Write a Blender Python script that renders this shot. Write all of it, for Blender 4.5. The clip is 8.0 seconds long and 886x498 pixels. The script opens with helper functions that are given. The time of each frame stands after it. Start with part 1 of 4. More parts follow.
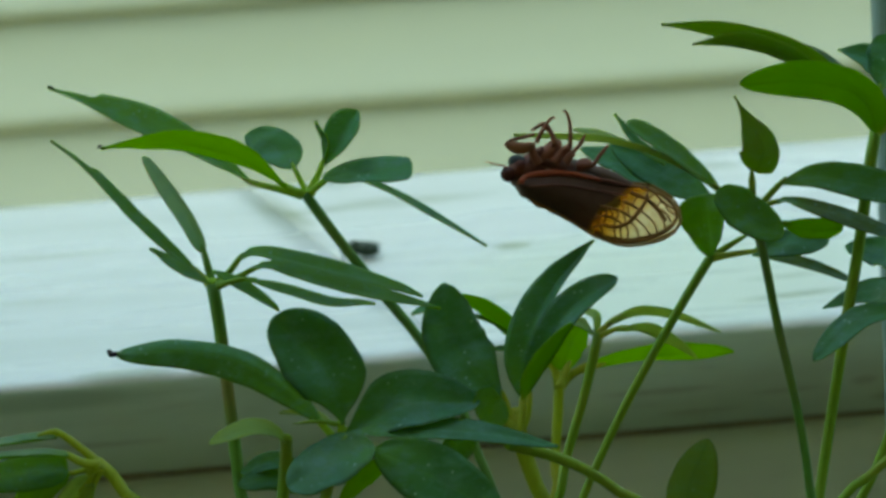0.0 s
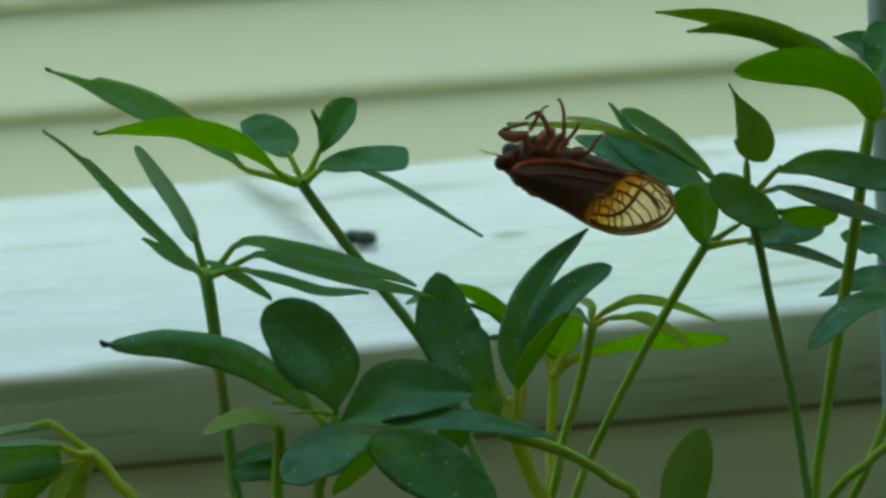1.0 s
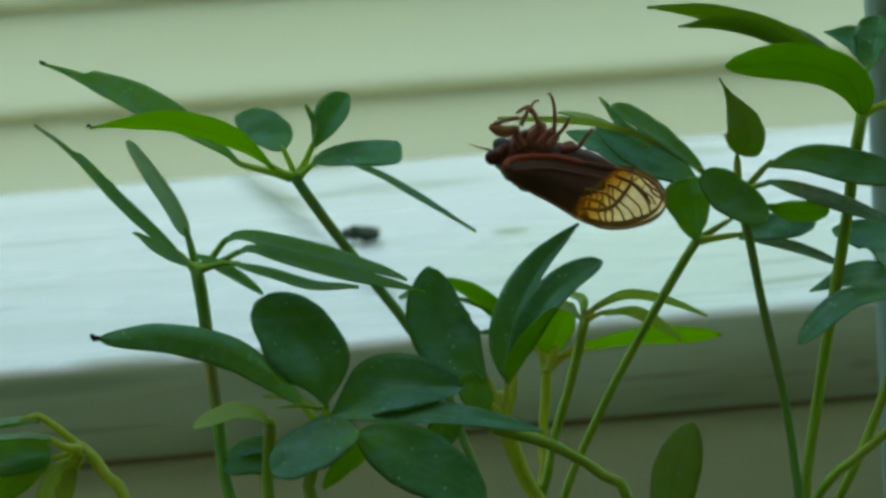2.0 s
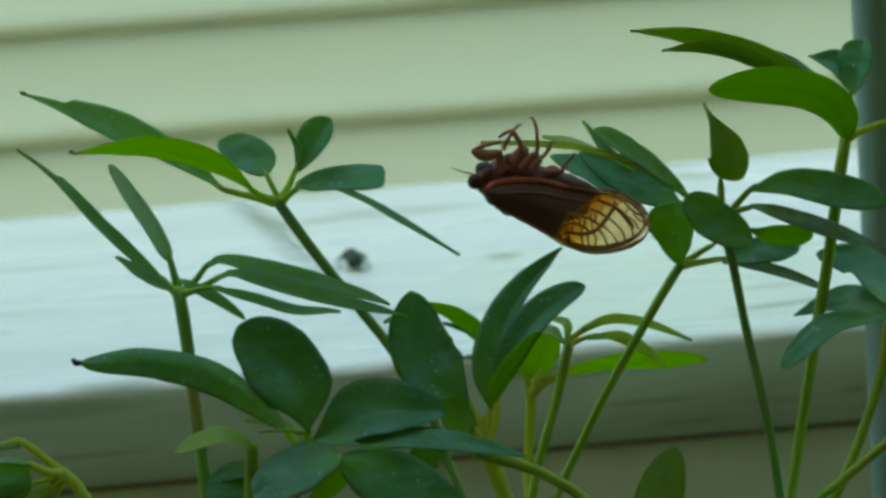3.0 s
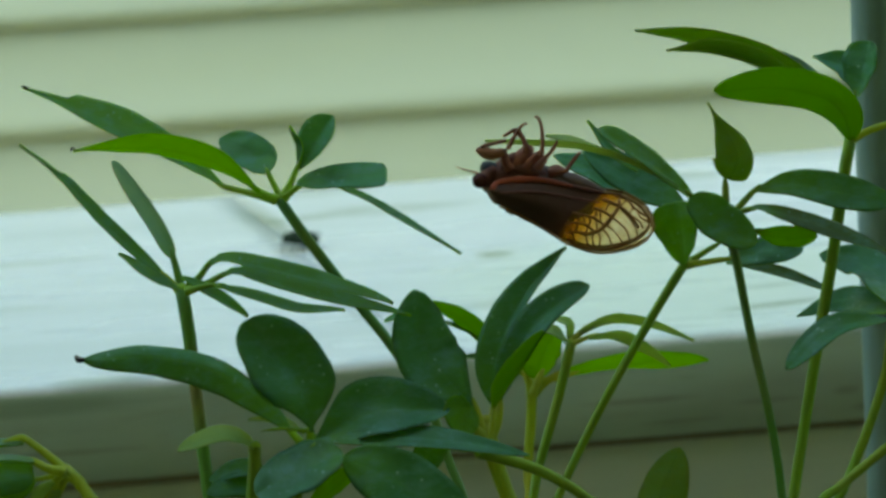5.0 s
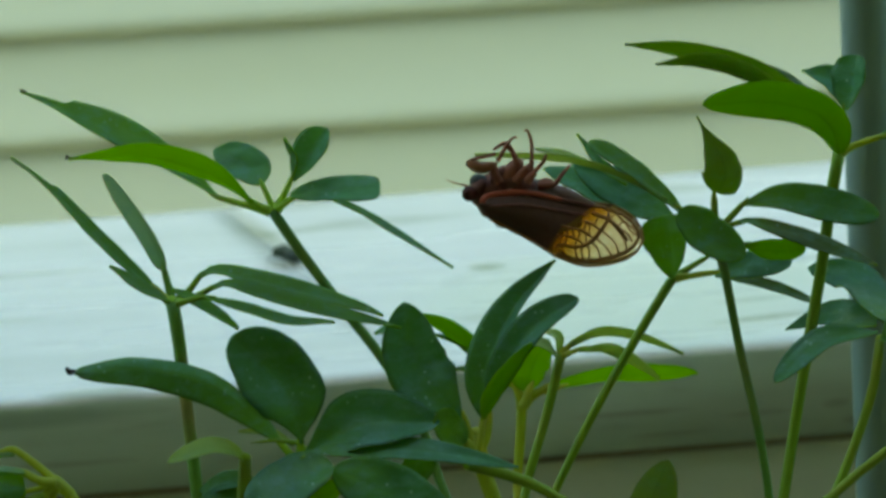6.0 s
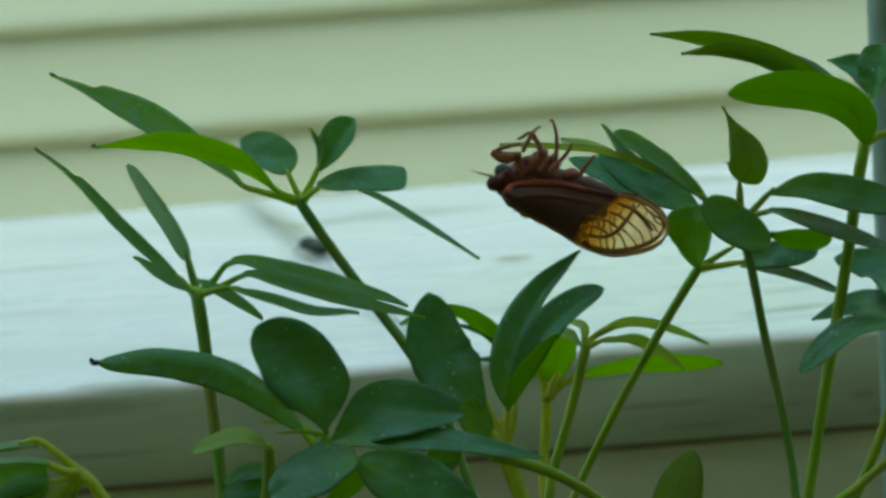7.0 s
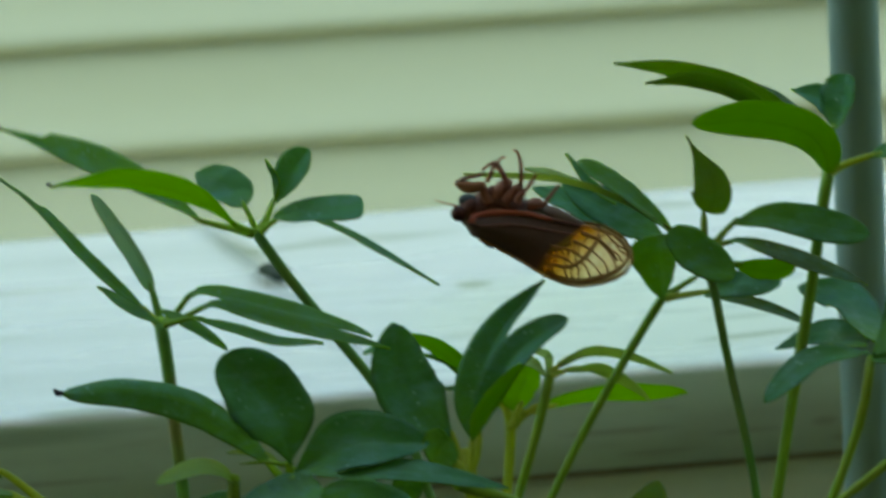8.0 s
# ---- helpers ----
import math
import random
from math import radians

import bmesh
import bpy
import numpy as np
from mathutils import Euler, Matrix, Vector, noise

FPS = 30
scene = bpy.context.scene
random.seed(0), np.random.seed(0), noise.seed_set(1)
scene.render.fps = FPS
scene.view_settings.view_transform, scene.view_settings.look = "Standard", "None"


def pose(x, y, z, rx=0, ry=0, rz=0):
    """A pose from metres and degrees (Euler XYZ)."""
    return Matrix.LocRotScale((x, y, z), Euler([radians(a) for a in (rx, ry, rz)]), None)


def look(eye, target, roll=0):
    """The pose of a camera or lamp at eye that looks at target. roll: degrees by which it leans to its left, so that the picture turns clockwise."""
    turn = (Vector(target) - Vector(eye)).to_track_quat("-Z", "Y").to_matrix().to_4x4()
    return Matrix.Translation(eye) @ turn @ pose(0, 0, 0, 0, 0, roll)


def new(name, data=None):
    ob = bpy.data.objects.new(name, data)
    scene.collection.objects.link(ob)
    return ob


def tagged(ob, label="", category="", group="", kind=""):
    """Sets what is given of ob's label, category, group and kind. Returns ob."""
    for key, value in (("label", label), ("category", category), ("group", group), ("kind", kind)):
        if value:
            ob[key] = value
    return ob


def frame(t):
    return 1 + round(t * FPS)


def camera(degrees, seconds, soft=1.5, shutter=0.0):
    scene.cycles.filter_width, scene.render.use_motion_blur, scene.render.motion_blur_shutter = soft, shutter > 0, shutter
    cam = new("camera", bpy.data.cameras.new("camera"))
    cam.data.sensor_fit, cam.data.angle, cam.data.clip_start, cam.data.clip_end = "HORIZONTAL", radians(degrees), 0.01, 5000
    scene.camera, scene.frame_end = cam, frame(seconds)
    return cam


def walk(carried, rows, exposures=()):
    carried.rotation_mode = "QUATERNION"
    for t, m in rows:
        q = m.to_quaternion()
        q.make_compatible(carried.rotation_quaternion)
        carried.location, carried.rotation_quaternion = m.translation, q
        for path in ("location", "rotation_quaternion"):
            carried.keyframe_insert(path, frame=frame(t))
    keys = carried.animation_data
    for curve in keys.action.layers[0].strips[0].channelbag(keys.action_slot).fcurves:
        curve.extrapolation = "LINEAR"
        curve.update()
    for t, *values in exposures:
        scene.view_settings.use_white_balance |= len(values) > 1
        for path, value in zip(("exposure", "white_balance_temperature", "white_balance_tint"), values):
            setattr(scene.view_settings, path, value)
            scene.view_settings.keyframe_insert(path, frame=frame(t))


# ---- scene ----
# Camera: a long lens held by hand, about 0.64 m from the plant.
cam = camera(14.0, 8.0, soft=3.0, shutter=0.5)
cam.data.dof.use_dof = True
cam.data.dof.focus_distance = 0.645
cam.data.dof.aperture_fstop = 40
LIGHT = (1.56, 6350, -34)
walk(cam, [
    (0, pose(-0.01066, -0.00302, 1.17277, 74.7397, 3.8359, -1.5574)),
    (0.1, pose(-0.01058, -0.00260, 1.17278, 74.6768, 3.8668, -1.4908)),
    (0.2, pose(-0.01050, -0.00219, 1.17279, 74.6678, 3.8827, -1.4800)),
    (0.3, pose(-0.01042, -0.00177, 1.17279, 74.7210, 3.8963, -1.4779)),
    (0.4, pose(-0.01034, -0.00136, 1.17280, 74.7593, 3.9215, -1.4323)),
    (0.5, pose(-0.01026, -0.00094, 1.17280, 74.7118, 3.9223, -1.4777)),
    (0.6, pose(-0.01003, -0.00088, 1.17265, 74.7202, 3.9344, -1.4913)),
    (0.7, pose(-0.00980, -0.00083, 1.17250, 74.6900, 3.9314, -1.5611)),
    (0.8, pose(-0.00957, -0.00077, 1.17235, 74.6443, 3.9377, -1.5961)),
    (0.9, pose(-0.00933, -0.00071, 1.17220, 74.5932, 3.9580, -1.5791)),
    (1, pose(-0.00910, -0.00065, 1.17205, 74.5630, 3.9795, -1.5574)),
    (1.1, pose(-0.00850, -0.00097, 1.17197, 74.6356, 3.9758, -1.5229)),
    (1.2, pose(-0.00791, -0.00129, 1.17188, 74.8206, 3.9803, -1.4577)),
    (1.3, pose(-0.00731, -0.00161, 1.17180, 74.8758, 3.9685, -1.4534)),
    (1.4, pose(-0.00671, -0.00193, 1.17172, 74.8711, 3.9683, -1.4058)),
    (1.5, pose(-0.00611, -0.00225, 1.17163, 74.7885, 3.9716, -1.3453)),
    (1.6, pose(-0.00560, -0.00215, 1.17152, 74.7280, 4.0083, -1.2185)),
    (1.7, pose(-0.00508, -0.00206, 1.17141, 74.6809, 4.0205, -1.1830)),
    (2.8, pose(0.00057, -0.00099, 1.17017, 74.5022, 4.0430, -1.2089)),
    (2.9, pose(0.00108, -0.00089, 1.17006, 74.7698, 4.0576, -1.1646)),
    (3, pose(0.00160, -0.00079, 1.16995, 75.0143, 4.1003, -1.0153)),
    (3.1, pose(0.00128, -0.00061, 1.16995, 74.9838, 4.0898, -0.9600)),
    (3.2, pose(0.00096, -0.00042, 1.16995, 74.8356, 4.0562, -0.9909)),
    (3.3, pose(0.00064, -0.00023, 1.16996, 74.9220, 4.0273, -1.0045)),
    (3.4, pose(0.00032, -0.00005, 1.16996, 74.9348, 3.9914, -1.0441)),
    (3.5, pose(0.00000, 0.00014, 1.16996, 74.9632, 3.9610, -1.0631)),
    (3.6, pose(-0.00077, 0.00001, 1.17013, 74.9870, 3.9369, -1.0585)),
    (3.7, pose(-0.00154, -0.00012, 1.17030, 75.0469, 3.8928, -1.1287)),
    (3.8, pose(-0.00231, -0.00025, 1.17046, 75.0648, 3.8603, -1.1554)),
    (3.9, pose(-0.00308, -0.00037, 1.17063, 75.0827, 3.8279, -1.1821)),
    (4, pose(-0.00385, -0.00050, 1.17080, 75.0209, 3.7841, -1.2511)),
    (4.1, pose(-0.00415, -0.00004, 1.17068, 74.9265, 3.7622, -1.3031)),
    (4.2, pose(-0.00445, 0.00041, 1.17055, 74.9134, 3.7266, -1.4061)),
    (4.3, pose(-0.00475, 0.00087, 1.17043, 74.8915, 3.6910, -1.5092)),
    (4.4, pose(-0.00505, 0.00132, 1.17031, 74.8914, 3.6717, -1.5515)),
    (4.5, pose(-0.00535, 0.00178, 1.17018, 74.8667, 3.6464, -1.6161)),
    (4.6, pose(-0.00525, 0.00156, 1.17024, 74.9294, 3.6552, -1.5483)),
    (4.7, pose(-0.00516, 0.00133, 1.17030, 74.9331, 3.6650, -1.4769)),
    (5.8, pose(-0.00413, -0.00114, 1.17093, 74.8991, 3.5673, -1.4550)),
    (5.9, pose(-0.00404, -0.00137, 1.17099, 74.9860, 3.5491, -1.4878)),
    (6, pose(-0.00395, -0.00159, 1.17104, 75.1260, 3.5392, -1.4897)),
    (6.1, pose(-0.00351, -0.00163, 1.17091, 75.2206, 3.5735, -1.4715)),
    (6.2, pose(-0.00307, -0.00167, 1.17078, 75.2252, 3.6184, -1.4138)),
    (6.3, pose(-0.00264, -0.00171, 1.17064, 75.2214, 3.6656, -1.3473)),
    (6.4, pose(-0.00220, -0.00175, 1.17051, 75.4253, 3.7548, -1.1245)),
    (6.5, pose(-0.00177, -0.00179, 1.17038, 75.4695, 3.7960, -1.0802)),
    (6.6, pose(-0.00199, -0.00149, 1.17029, 75.4484, 3.7720, -1.0997)),
    (6.7, pose(-0.00222, -0.00120, 1.17020, 75.2525, 3.7491, -1.1154)),
    (6.8, pose(-0.00245, -0.00091, 1.17011, 75.1564, 3.7308, -1.1137)),
    (6.9, pose(-0.00268, -0.00062, 1.17003, 75.0626, 3.7218, -1.0773)),
    (7, pose(-0.00290, -0.00032, 1.16994, 75.0598, 3.7158, -1.0298)),
    (7.1, pose(-0.00295, -0.00021, 1.16998, 75.1558, 3.7442, -0.9790)),
    (7.2, pose(-0.00299, -0.00009, 1.17002, 75.0726, 3.7709, -0.9345)),
    (7.3, pose(-0.00303, 0.00002, 1.17006, 75.0465, 3.7743, -0.9768)),
    (7.4, pose(-0.00307, 0.00014, 1.17010, 74.8946, 3.7405, -1.1580)),
    (7.5, pose(-0.00311, 0.00025, 1.17013, 74.9655, 3.7079, -1.3346)),
    (7.6, pose(-0.00345, 0.00033, 1.17051, 75.0883, 3.6297, -1.6041)),
    (7.7, pose(-0.00379, 0.00041, 1.17088, 75.1102, 3.5479, -1.8862)),
    (7.8, pose(-0.00413, 0.00049, 1.17126, 75.0802, 3.5129, -1.9947)),
    (7.9, pose(-0.00447, 0.00057, 1.17163, 75.1490, 3.5175, -1.9556)),
    (8, pose(-0.00481, 0.00065, 1.17201, 75.2979, 3.5623, -1.7676)),
], exposures=[(0, *LIGHT), (8, *LIGHT)])

# ---------------------------------------------------------------- light
world = bpy.data.worlds.new("sky")
scene.world = world
world.use_nodes = True
wn = world.node_tree
wn.nodes.clear()
w_out = wn.nodes.new("ShaderNodeOutputWorld")
w_bg = wn.nodes.new("ShaderNodeBackground")
w_sky = wn.nodes.new("ShaderNodeTexSky")
w_sky.sky_type = "NISHITA"
w_sky.sun_disc = False
w_sky.sun_elevation = radians(57)
w_sky.sun_rotation = radians(206)
w_sky.air_density, w_sky.dust_density = 1.0, 3.0
w_bg.inputs["Strength"].default_value = 0.15
wn.links.new(w_sky.outputs["Color"], w_bg.inputs["Color"])
wn.links.new(w_bg.outputs["Background"], w_out.inputs["Surface"])

sun_data = bpy.data.lights.new("sun", "SUN")
sun_data.energy, sun_data.angle, sun_data.color = 0.5, radians(40), (1.0, 0.95, 0.85)
sun = new("sun", sun_data)
sun.matrix_world = look((-2.2, -1.0, 8.0), (0, 3.5, 0.4))


# ---------------------------------------------------------------- materials
class Nodes:
    """A node material with a Principled shader, and short ways to add to it."""

    def __init__(self, name, rough=0.5, metal=0.0, spec=0.5):
        self.mat = bpy.data.materials.new(name)
        self.mat.use_nodes = True
        self.tree = self.mat.node_tree
        self.p = self.tree.nodes["Principled BSDF"]
        self.out = self.tree.nodes["Material Output"]
        self.p.inputs["Roughness"].default_value = rough
        self.p.inputs["Metallic"].default_value = metal
        self.p.inputs["Specular IOR Level"].default_value = spec

    def add(self, kind, **values):
        node = self.tree.nodes.new(kind)
        for key, value in values.items():
            node.inputs[key].default_value = value
        return node

    def link(self, a, b):
        self.tree.links.new(a, b)

    def coords(self, scale=(1, 1, 1)):
        tc = self.add("ShaderNodeTexCoord")
        mp = self.add("ShaderNodeMapping")
        mp.inputs["Scale"].default_value = scale
        self.link(tc.outputs["Object"], mp.inputs["Vector"])
        return mp.outputs["Vector"]

    def noise(self, vector, scale, detail=4.0, rough=0.55):
        n = self.add("ShaderNodeTexNoise", Scale=scale, Detail=detail, Roughness=rough)
        self.link(vector, n.inputs["Vector"])
        return n.outputs["Fac"]

    def ramp(self, fac, stops):
        r = self.add("ShaderNodeValToRGB")
        els = r.color_ramp.elements
        while len(els) < len(stops):
            els.new(0.5)
        for el, (pos, col) in zip(els, stops):
            el.position, el.color = pos, (*col, 1)
        self.link(fac, r.inputs["Fac"])
        return r.outputs["Color"]

    def mix(self, fac, a, b, blend="MIX"):
        m = self.tree.nodes.new("ShaderNodeMix")
        m.data_type, m.blend_type = "RGBA", blend
        for socket, value in ((m.inputs[0], fac), (m.inputs[6], a), (m.inputs[7], b)):
            if isinstance(value, (int, float)):
                socket.default_value = value
            elif isinstance(value, tuple):
                socket.default_value = (*value, 1)
            else:
                self.link(value, socket)
        return m.outputs[2]

    def bump(self, height, strength=0.3, distance=0.001):
        b = self.add("ShaderNodeBump", Strength=strength, Distance=distance)
        self.link(height, b.inputs["Height"])
        self.link(b.outputs["Normal"], self.p.inputs["Normal"])
        return b


def leaf_material(name, dark, light, back, rough=0.38, glow=0.4, spec=0.5, foot=0.30, rim=(0.05, 0.075, 0.03), pale_amount=0.55):
    """A leaf that lets light through. dark, light: upper face; back: the colour of the light that comes through."""
    m = Nodes(name, rough, 0, spec)
    v = m.coords()
    info = m.add("ShaderNodeObjectInfo")
    uv = m.add("ShaderNodeUVMap")
    sep = m.add("ShaderNodeSeparateXYZ")
    m.link(uv.outputs["UV"], sep.inputs["Vector"])
    big = m.noise(v, 90, 3)
    fine = m.noise(v, 900, 4)
    col = m.mix(big, dark, light)
    # the midrib and the side veins, a little paler
    mid = m.add("ShaderNodeMath"); mid.operation = "SUBTRACT"; mid.inputs[1].default_value = 0.5
    m.link(sep.outputs["Y"], mid.inputs[0])
    ab = m.add("ShaderNodeMath"); ab.operation = "ABSOLUTE"
    m.link(mid.outputs[0], ab.inputs[0])
    rib = m.ramp(ab.outputs[0], [(0.0, (1, 1, 1)), (0.035, (0.3, 0.3, 0.3)), (0.07, (0, 0, 0))])
    slope = m.add("ShaderNodeMath"); slope.operation = "MULTIPLY_ADD"
    m.link(ab.outputs[0], slope.inputs[0]); slope.inputs[1].default_value = -0.45
    m.link(sep.outputs["X"], slope.inputs[2])
    wave = m.add("ShaderNodeMath"); wave.operation = "MULTIPLY"; wave.inputs[1].default_value = 75.0
    m.link(slope.outputs[0], wave.inputs[0])
    sine = m.add("ShaderNodeMath"); sine.operation = "SINE"
    m.link(wave.outputs[0], sine.inputs[0])
    veins = m.ramp(sine.outputs[0], [(0.86, (0, 0, 0)), (1.0, (0.22, 0.22, 0.22))])
    lines = m.mix(1.0, rib, veins, "ADD")
    col = m.mix(m.mix(1.0, lines, (0.18, 0.18, 0.18), "MULTIPLY"), col, back)
    col = m.mix(m.ramp(fine, [(0.62, (0, 0, 0)), (0.8, (0.25, 0.25, 0.25))]), col, light)
    root = m.ramp(sep.outputs["X"], [(0.0, (0.8, 0.8, 0.8)), (foot, (0, 0, 0))])
    col = m.mix(root, col, (0.20, 0.34, 0.035))
    # pale patches: glare on the blade put into its colour, with some dust
    sheen_dust = m.noise(m.coords((1, 1, 2.2)), 230, 6, 0.7)
    col = m.mix(m.ramp(sheen_dust, [(0.47, (0, 0, 0)), (0.68, (pale_amount,) * 3)]), col, (0.19, 0.31, 0.25))
    # bleached and darkened clouds across the blade, pale specks and short scratches, a thin darker rim
    cloud = m.noise(v, 140, 4, 0.65)
    col = m.mix(m.ramp(cloud, [(0.34, (0.35, 0.35, 0.35)), (0.50, (0, 0, 0))]), col, tuple(c * 0.6 for c in dark))
    cells = m.add("ShaderNodeTexVoronoi", Scale=620.0)
    m.link(m.coords((1, 0.55, 1)), cells.inputs["Vector"])
    dot = m.ramp(cells.outputs["Distance"], [(0.10, (1, 1, 1)), (0.22, (0, 0, 0))])
    pick = m.ramp(m.noise(v, 210, 2), [(0.50, (0, 0, 0)), (0.62, (pale_amount * 1.25,) * 3)])
    col = m.mix(m.mix(1.0, dot, pick, "MULTIPLY"), col, (0.42, 0.52, 0.42))
    col = m.mix(m.ramp(ab.outputs[0], [(0.40, (0, 0, 0)), (0.49, (0.42, 0.42, 0.42))]), col, rim)
    hue = m.add("ShaderNodeHueSaturation")
    span = m.add("ShaderNodeMapRange")
    m.link(info.outputs["Random"], span.inputs["Value"])
    span.inputs["To Min"].default_value, span.inputs["To Max"].default_value = 0.8, 1.2
    m.link(span.outputs["Result"], hue.inputs["Value"])
    m.link(col, hue.inputs["Color"])
    m.link(hue.outputs["Color"], m.p.inputs["Base Color"])
    rr = m.ramp(big, [(0.3, (rough - 0.08,) * 3), (0.7, (rough + 0.12,) * 3)])
    m.link(rr, m.p.inputs["Roughness"])
    b = m.bump(m.mix(0.5, lines, fine), 0.25, 0.0003)
    tr = m.add("ShaderNodeBsdfTranslucent")
    tint = m.mix(m.mix(1.0, lines, (0.25, 0.25, 0.25), "MULTIPLY"), back, dark)
    m.link(tint, tr.inputs["Color"])
    mx = m.add("ShaderNodeMixShader")
    mx.inputs[0].default_value = glow
    m.link(m.p.outputs[0], mx.inputs[1])
    m.link(tr.outputs[0], mx.inputs[2])
    m.link(mx.outputs[0], m.out.inputs["Surface"])
    return m.mat


RED_RIM = (0.17, 0.055, 0.035)
LEAF = leaf_material("leaf_mature", (0.098, 0.185, 0.034), (0.155, 0.250, 0.056), (0.52, 0.76, 0.03), 0.42, 0.42, 0.26)
LEAF_BRIGHT = leaf_material("leaf_bright_green", (0.125, 0.22, 0.022), (0.17, 0.28, 0.035), (0.62, 0.82, 0.03), 0.55, 0.62, 0.2, pale_amount=0.2)
LEAF_THICK = leaf_material("leaf_leathery", (0.066, 0.155, 0.040), (0.115, 0.230, 0.066), (0.44, 0.66, 0.03), 0.44, 0.22, 0.24, 0.5)
LEAF_OLD = leaf_material("leaf_dark", (0.070, 0.175, 0.062), (0.130, 0.265, 0.115), (0.32, 0.54, 0.06), 0.40, 0.20, 0.34, 0.45, pale_amount=0.75)
LEAF_SAGE = leaf_material("leaf_sage_green", (0.095, 0.225, 0.080), (0.155, 0.320, 0.130), (0.36, 0.60, 0.08), 0.42, 0.24, 0.28, 0.35, pale_amount=0.7)
LEAF_FLUSH = leaf_material("leaf_red_flushed", (0.075, 0.130, 0.034), (0.135, 0.120, 0.050), (0.40, 0.50, 0.03), 0.45, 0.18, 0.28, rim=RED_RIM)
LEAF_FLUSH_UNDER = leaf_material("leaf_red_flushed_underside", (0.115, 0.19, 0.05), (0.25, 0.17, 0.09), (0.52, 0.58, 0.08), 0.6, 0.66, 0.2, rim=RED_RIM)
LEAF_PALE = leaf_material("leaf_pale_olive", (0.30, 0.43, 0.17), (0.42, 0.47, 0.24), (0.62, 0.76, 0.30), 0.5, 0.35, 0.25, rim=(0.36, 0.20, 0.12))
LEAF_UNDER = leaf_material("leaf_underside", (0.12, 0.22, 0.025), (0.16, 0.26, 0.035), (0.60, 0.78, 0.02), 0.6, 0.68, 0.25, pale_amount=0.25)
LEAF_YOUNG = leaf_material("leaf_young", (0.42, 0.52, 0.14), (0.50, 0.56, 0.18), (0.80, 0.86, 0.24), 0.5, 0.48, rim=(0.20, 0.24, 0.05), pale_amount=0.3)


def stem_material(name, green, tinge, rough=0.45, glow=0.0):
    m = Nodes(name, rough, 0, 0.28)
    v = m.coords()
    streak = m.noise(m.coords((1, 1, 0.12)), 1400, 3)
    patch = m.noise(v, 60, 2)
    col = m.mix(m.ramp(patch, [(0.45, (0, 0, 0)), (0.72, (1, 1, 1))]), green, tinge)
    col = m.mix(m.ramp(streak, [(0.4, (0, 0, 0)), (0.75, (0.35, 0.35, 0.35))]), col, tuple(c * 0.55 for c in green))
    m.link(col, m.p.inputs["Base Color"])
    m.bump(streak, 0.25, 0.0003)
    if glow:
        # tender stems let some light through
        tr = m.add("ShaderNodeBsdfTranslucent")
        m.link(col, tr.inputs["Color"])
        mx = m.add("ShaderNodeMixShader")
        mx.inputs[0].default_value = glow
        m.link(m.p.outputs[0], mx.inputs[1])
        m.link(tr.outputs[0], mx.inputs[2])
        m.link(mx.outputs[0], m.out.inputs["Surface"])
    return m.mat


STEM = stem_material("stem_green", (0.30, 0.42, 0.028), (0.36, 0.36, 0.04))
STEM_MID = stem_material("stem_deep_green", (0.17, 0.31, 0.07), (0.24, 0.31, 0.05))
STEM_RED = stem_material("stem_reddish", (0.22, 0.36, 0.06), (0.42, 0.24, 0.10))
STEM_DARK = stem_material("stem_dark", (0.15, 0.28, 0.035), (0.21, 0.21, 0.055))
STEM_YOUNG = stem_material("stem_young", (0.66, 0.68, 0.09), (0.72, 0.62, 0.10), glow=0.45)

CROWN = stem_material("crown_green", (0.58, 0.74, 0.08), (0.56, 0.60, 0.08), glow=0.45)


def painted(name, color, dirt, rough=0.4, grain=(1, 1, 1), scale=40.0, amount=0.5, bump=0.15):
    m = Nodes(name, rough)
    v = m.coords(grain)
    big = m.noise(v, scale, 5, 0.6)
    fine = m.noise(v, scale * 14, 4)
    col = m.mix(m.ramp(big, [(0.45, (0, 0, 0)), (0.8, (amount,) * 3)]), color, dirt)
    col = m.mix(m.ramp(fine, [(0.6, (0, 0, 0)), (0.85, (amount * 0.5,) * 3)]), col, dirt)
    m.link(col, m.p.inputs["Base Color"])
    m.link(m.ramp(big, [(0.3, (rough - 0.1,) * 3), (0.75, (rough + 0.15,) * 3)]), m.p.inputs["Roughness"])
    m.bump(fine, bump, 0.0006)
    return m.mat



